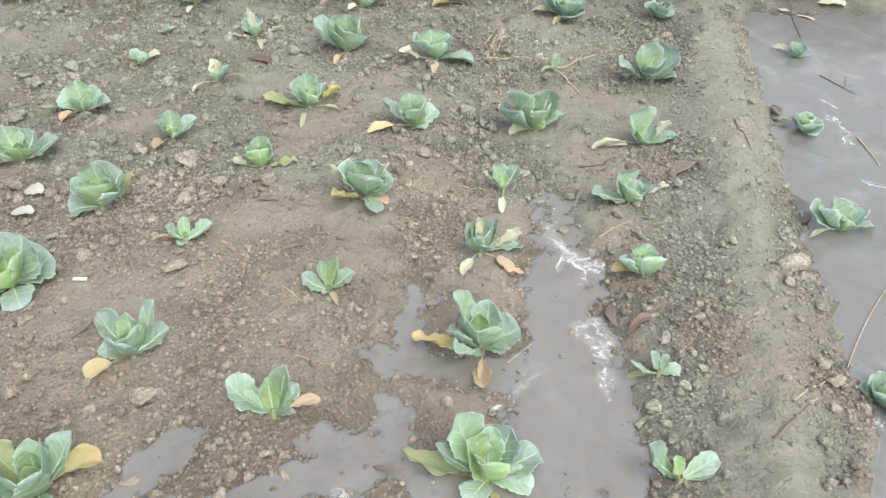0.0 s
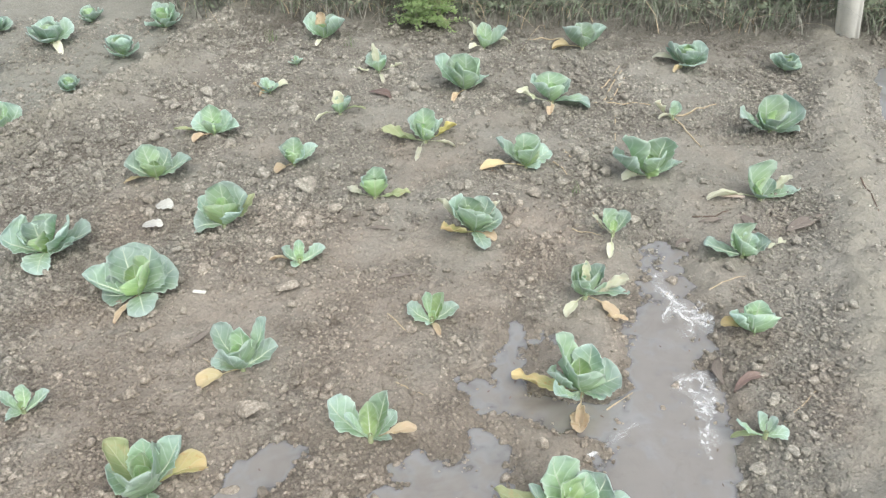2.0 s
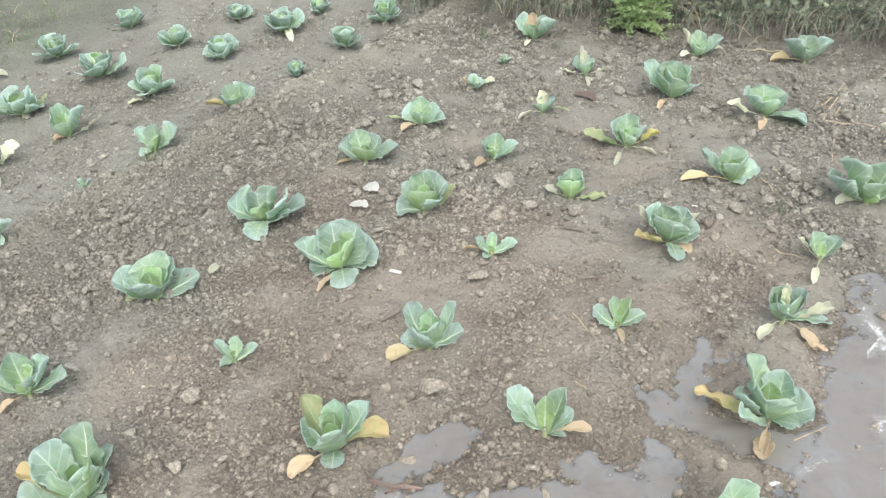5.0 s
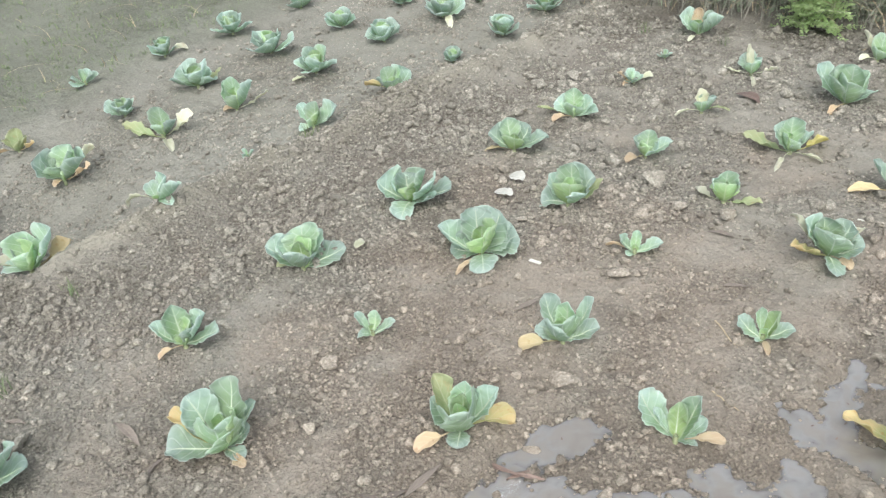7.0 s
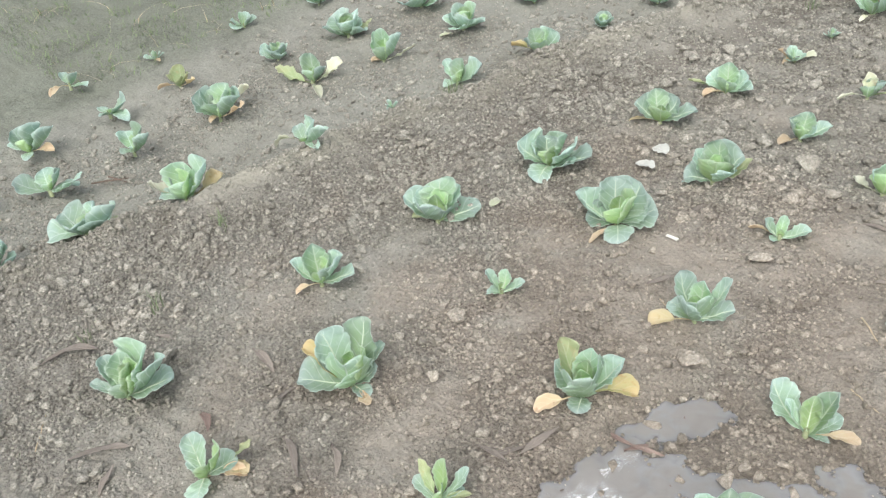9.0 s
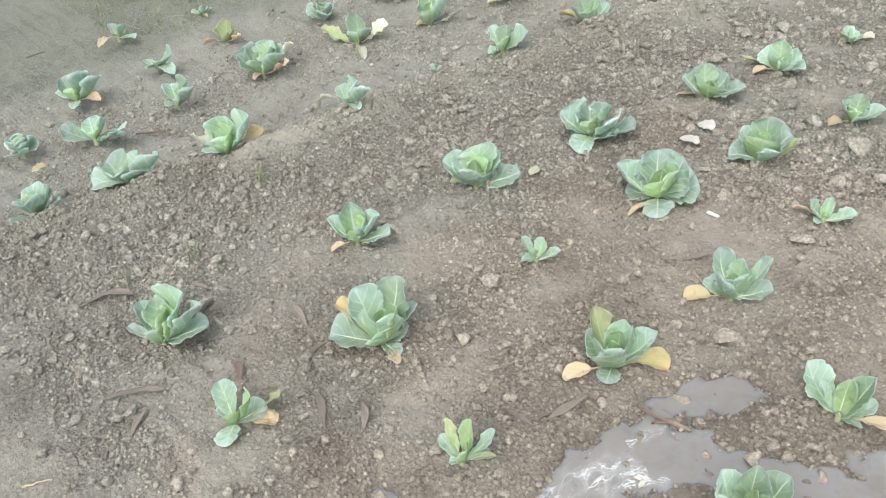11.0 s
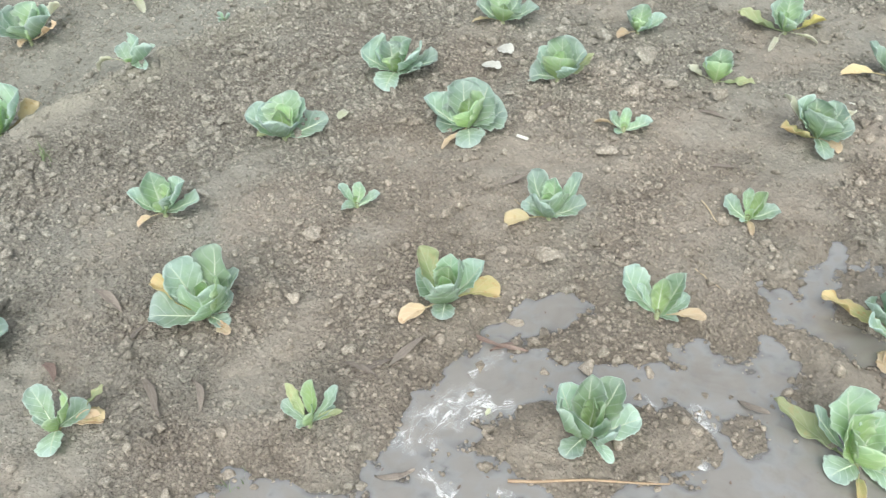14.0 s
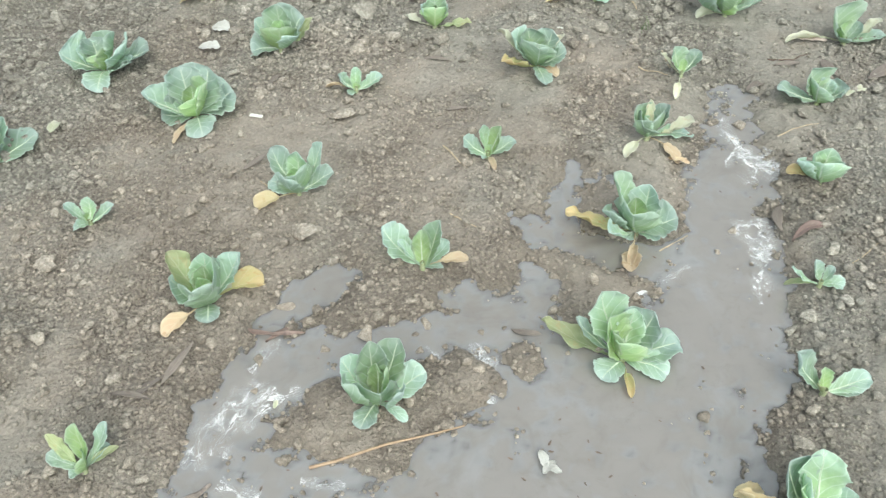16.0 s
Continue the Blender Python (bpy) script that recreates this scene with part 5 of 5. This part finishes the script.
cabbage(-2.335, 2.211, (("green", 169, 0.072, 0.099, 0.057), ("green", 106, 0.046, 0.103, 0.081), ("green", 44, 0.111, 0.084, 0.086), ("green", -10, 0.017, 0.058, 0.068), ("green", -130, 0.065, 0.009, 0.039), ("heart", 31, 0.026, 0.074, 0.070)), spot="lower bed")
cabbage(-2.709, 2.670, rosette(0.243, 1.00, 53), spot="lower bed")
cabbage(-3.105, 2.780, rosette(0.279, 0.95, 54), spot="lower bed")
cabbage(-2.188, 2.599, (("green", -157, 0.068, 0.070, 0.085), ("green", 157, 0.051, 0.104, 0.067), ("green", 93, 0.053, 0.104, 0.076), ("green", 69, 0.099, 0.074, 0.105), ("green", -51, 0.026, 0.066, 0.101), ("turning", -165, 0.134, 0.027, 0.108), ("heart", 111, 0.014, 0.068, 0.052)), spot="lower bed")
cabbage(-3.677, 2.549, rosette(0.197, 1.00, 56) + (("pale", 60, 0.127, 0.012, 0.057),), spot="lower bed")
cabbage(-3.557, 2.941, rosette(0.254, 1.00, 57), spot="lower bed")
cabbage(-2.987, 3.216, rosette(0.211, 1.00, 58), spot="lower bed")
cabbage(-2.640, 3.140, rosette(0.230, 1.00, 59), spot="lower bed")
cabbage(-2.160, 3.058, rosette(0.128, 1.00, 60), spot="lower bed")
cabbage(-2.537, 3.556, rosette(0.259, 1.00, 61) + (("pale", -42, 0.176, 0.012, 0.060),), spot="lower bed")
cabbage(-2.087, 3.423, rosette(0.211, 1.00, 62), spot="lower bed")
cabbage(-3.466, 3.419, rosette(0.214, 1.00, 63), spot="lower bed")
cabbage(-2.903, 3.666, rosette(0.172, 1.00, 64), spot="lower bed")
cabbage(-2.045, 3.815, rosette(0.225, 1.00, 65), spot="lower bed")
cabbage(-2.493, 3.878, rosette(0.168, 1.00, 66), spot="lower bed")
cabbage(-3.456, 0.777, (("green", -170, 0.066, 0.098, 0.081), ("green", 60, 0.072, 0.126, 0.130), ("green", 43, 0.125, 0.114, 0.104), ("heart", 4, 0.019, 0.071, 0.105), ("green", -164, 0.126, 0.032, 0.040), ("green", -26, 0.095, 0.020, 0.043), ("tan", 34, 0.117, 0.020, 0.051), ("heart", 66, 0.031, 0.082, 0.095)), spot="lower bed")
cabbage(-3.064, 1.042, (("green", 162, 0.047, 0.084, 0.075), ("green", 55, 0.053, 0.114, 0.103), ("green", 36, 0.085, 0.087, 0.077), ("green", 12, 0.023, 0.034, 0.050), ("green", -100, 0.052, 0.020, 0.050), ("heart", 58, 0.020, 0.066, 0.072)), spot="lower bed")
cabbage(-3.066, 0.681, (("green", -135, 0.122, 0.070, 0.093), ("green", 161, 0.048, 0.083, 0.072), ("green", 79, 0.063, 0.082, 0.089), ("green", 24, 0.160, 0.095, 0.090), ("green", 48, 0.112, 0.020, 0.077), ("heart", 55, 0.031, 0.057, 0.069), ("green", -6, 0.012, 0.045, 0.068)), spot="lower bed")
cabbage(-2.670, 0.630, (("green", -162, 0.090, 0.078, 0.099), ("green", 95, 0.065, 0.106, 0.108), ("green", 37, 0.142, 0.121, 0.120), ("pale", 58, 0.163, 0.053, 0.045), ("green", -119, 0.126, 0.020, 0.089), ("green", 22, 0.116, 0.096, 0.130), ("heart", 57, 0.037, 0.082, 0.099), ("green", -47, 0.090, 0.098, 0.080), ("yellow", 53, 0.105, 0.020, 0.051)), spot="lower bed")
cabbage(-3.483, 1.159, (("green", -166, 0.053, 0.033, 0.046), ("green", 30, 0.097, 0.077, 0.085), ("green", 9, 0.141, 0.020, 0.049), ("green", -73, 0.049, 0.020, 0.040), ("heart", 40, 0.024, 0.032, 0.050)), spot="lower bed")
cabbage(-3.948, 1.200, (("green", -180, 0.047, 0.068, 0.041), ("green", 51, 0.055, 0.071, 0.096), ("green", 27, 0.104, 0.025, 0.047), ("tan", -64, 0.135, 0.020, 0.039)), spot="lower bed")
cabbage(-3.837, 1.607, rosette(0.108, 0.78, 73, sparse=True) + (("tan", -4, 0.060, 0.012, 0.027),), spot="lower bed")
cabbage(-2.720, 0.322, rosette(0.213, 1.00, 74), spot="lower bed")
cabbage(-3.194, 0.445, rosette(0.170, 1.00, 75), spot="lower bed")
cabbage(-1.397, 0.289, (("green", 162, 0.074, 0.088, 0.052), ("heart", 37, 0.061, 0.124, 0.045), ("green", 65, 0.080, 0.042, 0.050), ("green", -175, 0.054, 0.037, 0.031), ("olive", 75, 0.125, 0.053, 0.036), ("green", -49, 0.065, 0.006, 0.062), ("tan", 44, 0.098, 0.008, 0.041), ("heart", 12, 0.021, 0.064, 0.052)))
cabbage(-0.918, 0.582, (("green", 180, 0.069, 0.043, 0.029), ("olive", 160, 0.073, 0.079, 0.028), ("heart", 102, 0.040, 0.103, 0.035), ("green", 69, 0.080, 0.080, 0.036), ("green", 65, 0.064, 0.021, 0.027), ("green", -140, 0.029, 0.010, 0.039), ("olive", 47, 0.075, 0.022, 0.025), ("heart", -8, 0.013, 0.059, 0.040)))
cabbage(-0.398, 0.864, (("green", 159, 0.089, 0.092, 0.056), ("green", 113, 0.056, 0.139, 0.068), ("green", 70, 0.079, 0.140, 0.071), ("green", 37, 0.114, 0.050, 0.061), ("green", -113, 0.080, 0.173, 0.059), ("green", -101, 0.074, 0.016, 0.047), ("green", -23, 0.081, 0.013, 0.020), ("green", -51, 0.048, 0.127, 0.091), ("heart", 13, 0.029, 0.129, 0.039), ("heart", 87, 0.027, 0.110, 0.041), ("green", -33, 0.102, 0.160, 0.047)))
cabbage(0.515, 1.076, (("green", 166, 0.077, 0.098, 0.049), ("heart", 113, 0.019, 0.070, 0.035), ("green", 26, 0.095, 0.042, 0.041), ("green", 7, 0.070, 0.025, 0.020), ("olive", -159, 0.022, 0.047, 0.020)))
cabbage(0.475, 0.780, (("green", 159, 0.085, 0.133, 0.091), ("green", 97, 0.067, 0.138, 0.087), ("yellow", 175, 0.147, 0.044, 0.042), ("green", -137, 0.043, 0.129, 0.104), ("heart", -173, 0.050, 0.135, 0.042), ("green", 28, 0.071, 0.063, 0.058)))
cabbage(1.490, 3.230, rosette(0.112, 0.78, 81), wet=True)
cabbage(1.313, 2.604, rosette(0.148, 0.78, 82), wet=True)
cabbage(1.218, 2.009, (("green", 170, 0.105, 0.089, 0.078), ("green", 112, 0.053, 0.097, 0.105), ("green", 19, 0.080, 0.063, 0.085), ("green", 3, 0.108, 0.020, 0.046), ("green", -138, 0.025, 0.067, 0.102), ("pale", -156, 0.114, 0.020, 0.034), ("heart", 162, 0.018, 0.069, 0.067), ("green", -171, 0.086, 0.099, 0.066)), wet=True)
cabbage(1.066, 1.311, rosette(0.172, 0.78, 84) + (("pale", 115, 0.054, 0.012, 0.024),), wet=True)

# ---- clods and stones that stand out ----
stone(-0.713, 1.299, 0.085)
stone(-0.865, 2.334, 0.085)
stone(-0.577, 2.215, 0.076)
stone(-0.225, 1.614, 0.034)
stone(-0.457, 1.092, 0.040)
stone(-0.475, 1.039, 0.055)
stone(-0.393, 1.149, 0.032)
stone(-0.351, 1.108, 0.034)
stone(-0.755, 1.788, 0.065)
stone(-0.694, 1.085, 0.041)
stone(-1.207, 0.867, 0.039)
stone(-2.158, 1.709, 0.062)
stone(-1.974, 0.583, 0.064)
stone(-1.290, 1.055, 0.057)
stone(-1.839, 0.461, 0.070)
stone(-0.694, 0.927, 0.041)
stone(-1.029, 0.553, 0.027)
stone(-1.613, 0.125, 0.052)
stone(-2.482, 0.680, 0.054)
stone(-1.691, 2.996, 0.069)
stone(-1.613, 2.944, 0.052)
stone(-1.607, 2.629, 0.058)
stone(-1.553, 2.662, 0.044)
stone(-1.170, 1.929, 0.046)
stone(-1.212, 2.710, 0.043)
stone(-1.534, 3.077, 0.063)
stone(-1.686, 1.046, 0.042)
stone(-1.300, 1.079, 0.054)
stone(-0.805, 0.593, 0.032)
stone(-0.098, 1.983, 0.042)
stone(-0.560, 0.985, 0.034)
stone(-1.182, 1.034, 0.030)
stone(-1.101, 0.918, 0.031)
stone(-1.031, 1.297, 0.037)
stone(0.465, 0.940, 0.046)
stone(0.488, 1.025, 0.034)
stone(-0.981, 0.854, 0.027)
stone(0.950, 1.738, 0.089)
stone(0.578, 1.954, 0.045)
stone(0.492, 1.288, 0.042)
stone(0.566, 1.629, 0.041)
stone(0.570, 1.500, 0.039)
stone(0.371, 1.997, 0.063)
stone(0.465, 1.250, 0.036)
stone(0.636, 1.384, 0.038)
stone(0.670, 1.554, 0.037)
stone(0.582, 1.328, 0.040)
stone(0.935, 1.327, 0.049)
stone(0.935, 1.385, 0.040)
stone(0.897, 1.243, 0.041)
stone(0.808, 1.313, 0.036)
stone(1.020, 1.523, 0.042)
stone(0.532, 2.038, 0.050)
stone(0.343, 1.553, 0.036)

# ---- fallen leaves ----
fallen_leaf("brown", -2.101, 0.200, 53, 0.170, 0.22)
fallen_leaf("brown", -1.675, 0.618, -4, 0.135, 0.26)
fallen_leaf("brown", -1.445, 0.543, 100, 0.076, 0.22)
fallen_leaf("brown", -1.362, 0.466, -8, 0.137, 0.22)
fallen_leaf("brown", -1.248, 0.540, -31, 0.106, 0.24)
fallen_leaf("brown", -1.538, 0.105, 143, 0.085, 0.26)
fallen_leaf("brown", -1.709, 0.092, 56, 0.159, 0.16)
fallen_leaf("red", -1.597, 0.391, -17, 0.084, 0.35)
fallen_leaf("brown", -1.944, 0.478, 24, 0.070, 0.3)
fallen_leaf("red", -0.791, 1.010, 4, 0.176, 0.1)
fallen_leaf("brown", -0.862, 0.801, 79, 0.120, 0.24)
fallen_leaf("brown", -0.964, 0.758, 3, 0.099, 0.2)
fallen_leaf("brown", -0.966, 1.493, 55, 0.092, 0.3)
fallen_leaf("red", -0.697, 0.977, 51, 0.073, 0.25)
fallen_leaf("brown", -0.739, 0.568, 40, 0.086, 0.24)
fallen_leaf("brown", -0.919, 0.735, 64, 0.143, 0.2)
fallen_leaf("yellow", -1.375, 0.349, 14, 0.054, 0.8)
fallen_leaf("tan", -1.297, 0.692, -4, 0.042, 0.8)
fallen_leaf("white", -1.338, 2.151, -9, 0.062, 0.85)
fallen_leaf("white", -1.327, 2.018, 13, 0.07, 0.62)
fallen_leaf("pale", -2.754, 2.542, 56, 0.068, 0.8)
fallen_leaf("pale", -1.569, 1.531, 95, 0.047, 0.8)
fallen_leaf("yellow", -3.010, 0.410, 92, 0.058, 0.8)
fallen_leaf("pink", 0.526, 2.468, 0, 0.114, 0.35)
fallen_leaf("brown", 0.402, 2.150, 60, 0.082, 0.45)
fallen_leaf("brown", 0.469, 2.291, 18, 0.083, 0.35)
fallen_leaf("brown", 0.614, 2.369, -67, 0.113, 0.4)
fallen_leaf("brown", 0.742, 2.248, 41, 0.157, 0.4)
fallen_leaf("red", 0.477, 1.513, 33, 0.117, 0.32)
fallen_leaf("brown", 0.465, 1.666, -89, 0.111, 0.35)
fallen_leaf("brown", -0.153, 1.135, -12, 0.071, 0.35)
fallen_leaf("brown", -1.051, 1.884, 82, 0.090, 0.3)
fallen_leaf("brown", -0.600, 2.110, 22, 0.100, 0.25)
fallen_leaf("red", -0.827, 3.135, -24, 0.126, 0.7)
fallen_leaf("brown", -0.471, 1.860, 45, 0.083, 0.3)
fallen_leaf("tan", 0.092, 1.422, -81, 0.070, 0.75)
fallen_leaf("pink", 1.629, 3.660, -27, 0.088, 0.5)
fallen_leaf("pale", 1.749, 3.741, -12, 0.126, 0.3)
fallen_leaf("pink", 1.555, 3.713, -40, 0.062, 0.6)
fallen_leaf("pale", 1.402, 3.303, -38, 0.073, 0.5)
fallen_leaf("brown", 1.243, 2.789, -84, 0.087, 0.7)
fallen_leaf("olive", 1.217, 2.685, -24, 0.060, 0.5)
fallen_leaf("brown", 1.102, 2.174, -34, 0.085, 0.3)
fallen_leaf("brown", 1.089, 2.045, 29, 0.079, 0.5)
fallen_leaf("white", -0.031, 0.796, -11, 0.036, 0.5)
fallen_leaf("white", -0.045, 0.83, -62, 0.042, 0.5)
fallen_leaf("white", -0.012, 0.812, -120, 0.038, 0.5)
fallen_leaf("pale", -0.610, 0.809, 87, 0.019, 0.6)
fallen_leaf("tan", 0.170, 1.790, -18, 0.058, 0.6)
fallen_leaf("yellow", 0.332, 0.807, 27, 0.059, 0.6)

# ---- straws, twigs and scraps ----
stalk(STRAW, 0.175, 3.153, 0.259, 3.498, 0.0126)
stalk(STRAW, 0.199, 3.153, 0.267, 3.407, 0.0100)
stalk(STRAW, 0.163, 3.290, 0.248, 3.529, 0.0103)
stalk(STRAW, 0.135, 3.137, 0.372, 3.148, 0.0097)
stalk(STRAW, 0.460, 3.065, 0.628, 3.170, 0.0121)
stalk(STRAW, 0.452, 3.034, 0.534, 2.806, 0.0115)
stalk(STRAW, 0.223, 3.064, 0.215, 2.823, 0.0092)
stalk(STRAW, 0.049, 2.678, 0.017, 2.721, 0.0085)
stalk(STRAW, 0.805, 1.254, 0.942, 1.356, 0.0075)
stalk(STRAW, 1.011, 1.418, 1.269, 1.764, 0.0068)
stalk(TWIG, 0.724, 1.147, 0.844, 1.249, 0.0057)
stalk(TWIG, 1.525, 3.051, 1.607, 2.886, 0.0068)
stalk(TWIG, 1.579, 2.928, 1.627, 3.036, 0.0045)
stalk(TWIG, 1.010, 2.518, 1.034, 2.359, 0.0084)
stalk(STRAW, 0.063, 2.197, 0.153, 2.165, 0.0055)
stalk(STRAW, 0.130, 2.297, 0.159, 2.214, 0.0056)
stalk(STRAW, -0.447, 1.710, -0.361, 1.629, 0.0063)
stalk(STRAW, -0.370, 1.450, -0.293, 1.411, 0.0058)
stalk(STALK, -0.493, 0.696, -0.207, 0.857, 0.0105)
stalk(STRAW, -1.602, -0.151, -1.567, -0.093, 0.0075)
stalk(STRAW, -1.819, 0.057, -1.908, 0.131, 0.0049)
stalk(TWIG, -4.086, 0.798, -4.084, 0.884, 0.0122)
stalk(TWIG, -2.970, 0.806, -2.882, 0.917, 0.0117)
stalk(TWIG, -2.962, 0.874, -2.860, 0.897, 0.0094)
stalk(STRAW, 0.166, 1.447, 0.233, 1.515, 0.0059)
stalk(TWIG, 0.453, 2.315, 0.575, 2.369, 0.0078)
stalk(STRAW, -0.899, 1.468, -0.834, 1.444, 0.0047)
stalk(STRAW, 0.466, 1.944, 0.580, 2.015, 0.0053)
stalk(STRAW, 0.584, 1.434, 0.682, 1.545, 0.0046)
stalk(STRAW, -0.014, 2.636, 0.038, 2.555, 0.0083)
stalk(STRAW, -0.454, 3.737, -0.408, 3.964, 0.0115)
stalk(STRAW, -0.172, 3.817, -0.009, 3.844, 0.0114)
stalk(TWIG, 1.625, 3.727, 1.570, 3.408, 0.0075)
stalk(STRAW, 1.485, 2.559, 1.488, 2.371, 0.0090)
scrap(-1.013, 1.726, 0.039)
scrap(-0.203, 2.388, 0.020)
scrap(-1.542, 1.422, 0.016)

# ---- froth and painted glints on the water ----
froth(((0.325, 2.03), (0.345, 1.95), (0.37, 1.87), (0.41, 1.81)), 0.02, 1.8)
froth(((0.35, 1.885), (0.40, 1.855), (0.46, 1.84), (0.515, 1.83)), 0.042)
froth(((0.455, 1.93), (0.44, 1.86), (0.40, 1.79), (0.375, 1.74)), 0.026)
froth(((0.40, 1.83), (0.44, 1.80), (0.49, 1.815)), 0.032)
froth(((0.31, 1.99), (0.35, 1.91), (0.42, 1.85), (0.49, 1.805)), 0.022, 2.2)
froth(((0.33, 1.80), (0.355, 1.87), (0.40, 1.90)), 0.016, 2.0)
froth(((0.445, 2.07), (0.45, 1.99), (0.435, 1.90)), 0.016, 1.6)
froth(((0.34, 1.575), (0.39, 1.59), (0.455, 1.60)), 0.022)
froth(((0.345, 1.56), (0.40, 1.52), (0.45, 1.49)), 0.034)
froth(((0.40, 1.61), (0.43, 1.55), (0.42, 1.47)), 0.03)
froth(((0.38, 1.53), (0.41, 1.45), (0.42, 1.36)), 0.024)
froth(((0.39, 1.42), (0.405, 1.32)), 0.016)
froth(((0.11, 1.28), (0.18, 1.35), (0.24, 1.41)), 0.016, 2.0)
froth(((-0.725, 0.64), (-0.742, 0.74), (-0.71, 0.81), (-0.67, 0.87)), 0.03, 2.6)
froth(((-0.69, 0.68), (-0.69, 0.78), (-0.64, 0.87)), 0.04, 2.6)
froth(((-0.66, 0.75), (-0.63, 0.82), (-0.57, 0.87)), 0.03, 2.4)
froth(((-0.70, 0.89), (-0.665, 0.99)), 0.022, 1.8)
froth(((-0.335, 1.04), (-0.30, 1.012), (-0.255, 0.995)), 0.012)
froth(((-0.235, 1.07), (-0.20, 1.02), (-0.185, 0.96)), 0.026, 1.3)
froth(((-0.19, 1.04), (-0.17, 0.92)), 0.022, 1.3)
froth(((-0.50, 0.66), (-0.41, 0.672)), 0.018, 1.6)
froth(((-0.66, 0.625), (-0.57, 0.61)), 0.024, 2.0)
froth(((1.434, 2.75), (1.45, 2.64), (1.44, 2.51)), 0.032, 1.6)
froth(((1.26, 2.185), (1.325, 2.145)), 0.024, 1.4)
froth(((1.39, 2.285), (1.46, 2.24)), 0.024, 1.6)
froth(((1.445, 2.84), (1.49, 2.77)), 0.022, 1.6)
froth(((0.99, 1.33), (1.02, 1.26), (1.06, 1.235)), 0.032)
tagged(new("froth", glint_froth_mesh()), "white flecks, streaks of froth and painted glints on the muddy water", "froth", kind="stuff")

# ---- bits of dead plants on the water ----
bits = np.random.RandomState(41)
spots, tries = [], 0
while len(spots) < 130 and tries < 4000:
    tries += 1
    px, py = (bits.uniform(-0.95, 0.5), bits.uniform(0.35, 1.95)) if tries % 4 else (bits.uniform(1.0, 1.9), bits.uniform(1.2, 3.5))
    if float(ground(px, py)) < WATER - 0.004:
        spots.append((px, py))
verts, faces = [], []
for px, py in spots:
    first, turn, size = len(verts), bits.rand() * 6.28, bits.uniform(0.0015, 0.006)
    for k in range(6):
        c, r = 1.0472 * k, size * bits.uniform(0.5, 1.0)
        ox, oy = r * math.cos(c) * 1.5, r * math.sin(c) * 0.6
        verts.append((px + ox * math.cos(turn) - oy * math.sin(turn), py + ox * math.sin(turn) + oy * math.cos(turn), WATER + 0.0028))
    verts += [(px, py, WATER + 0.0028 + 0.3 * size)]
    faces += [(first + k, first + (k + 1) % 6, first + 6) for k in range(6)]
tagged(new("plant_bits", mesh_from("plant_bits", verts, faces, TWIG)), "dark bits of dead plants floating on the water", "debris", kind="stuff")

# ---- smaller clods that can be told apart ----
pick = np.random.RandomState(9)
made = 0
while made < 170:
    px, py = pick.uniform(-3.0, 0.75), pick.uniform(0.1, 3.6)
    if pick.rand() < float(rubble(px, py)) and float(ground(px, py)) > WATER + 0.004:
        stone(px, py, pick.uniform(0.018, 0.036), "small lump of dry soil on the bed")
        made += 1
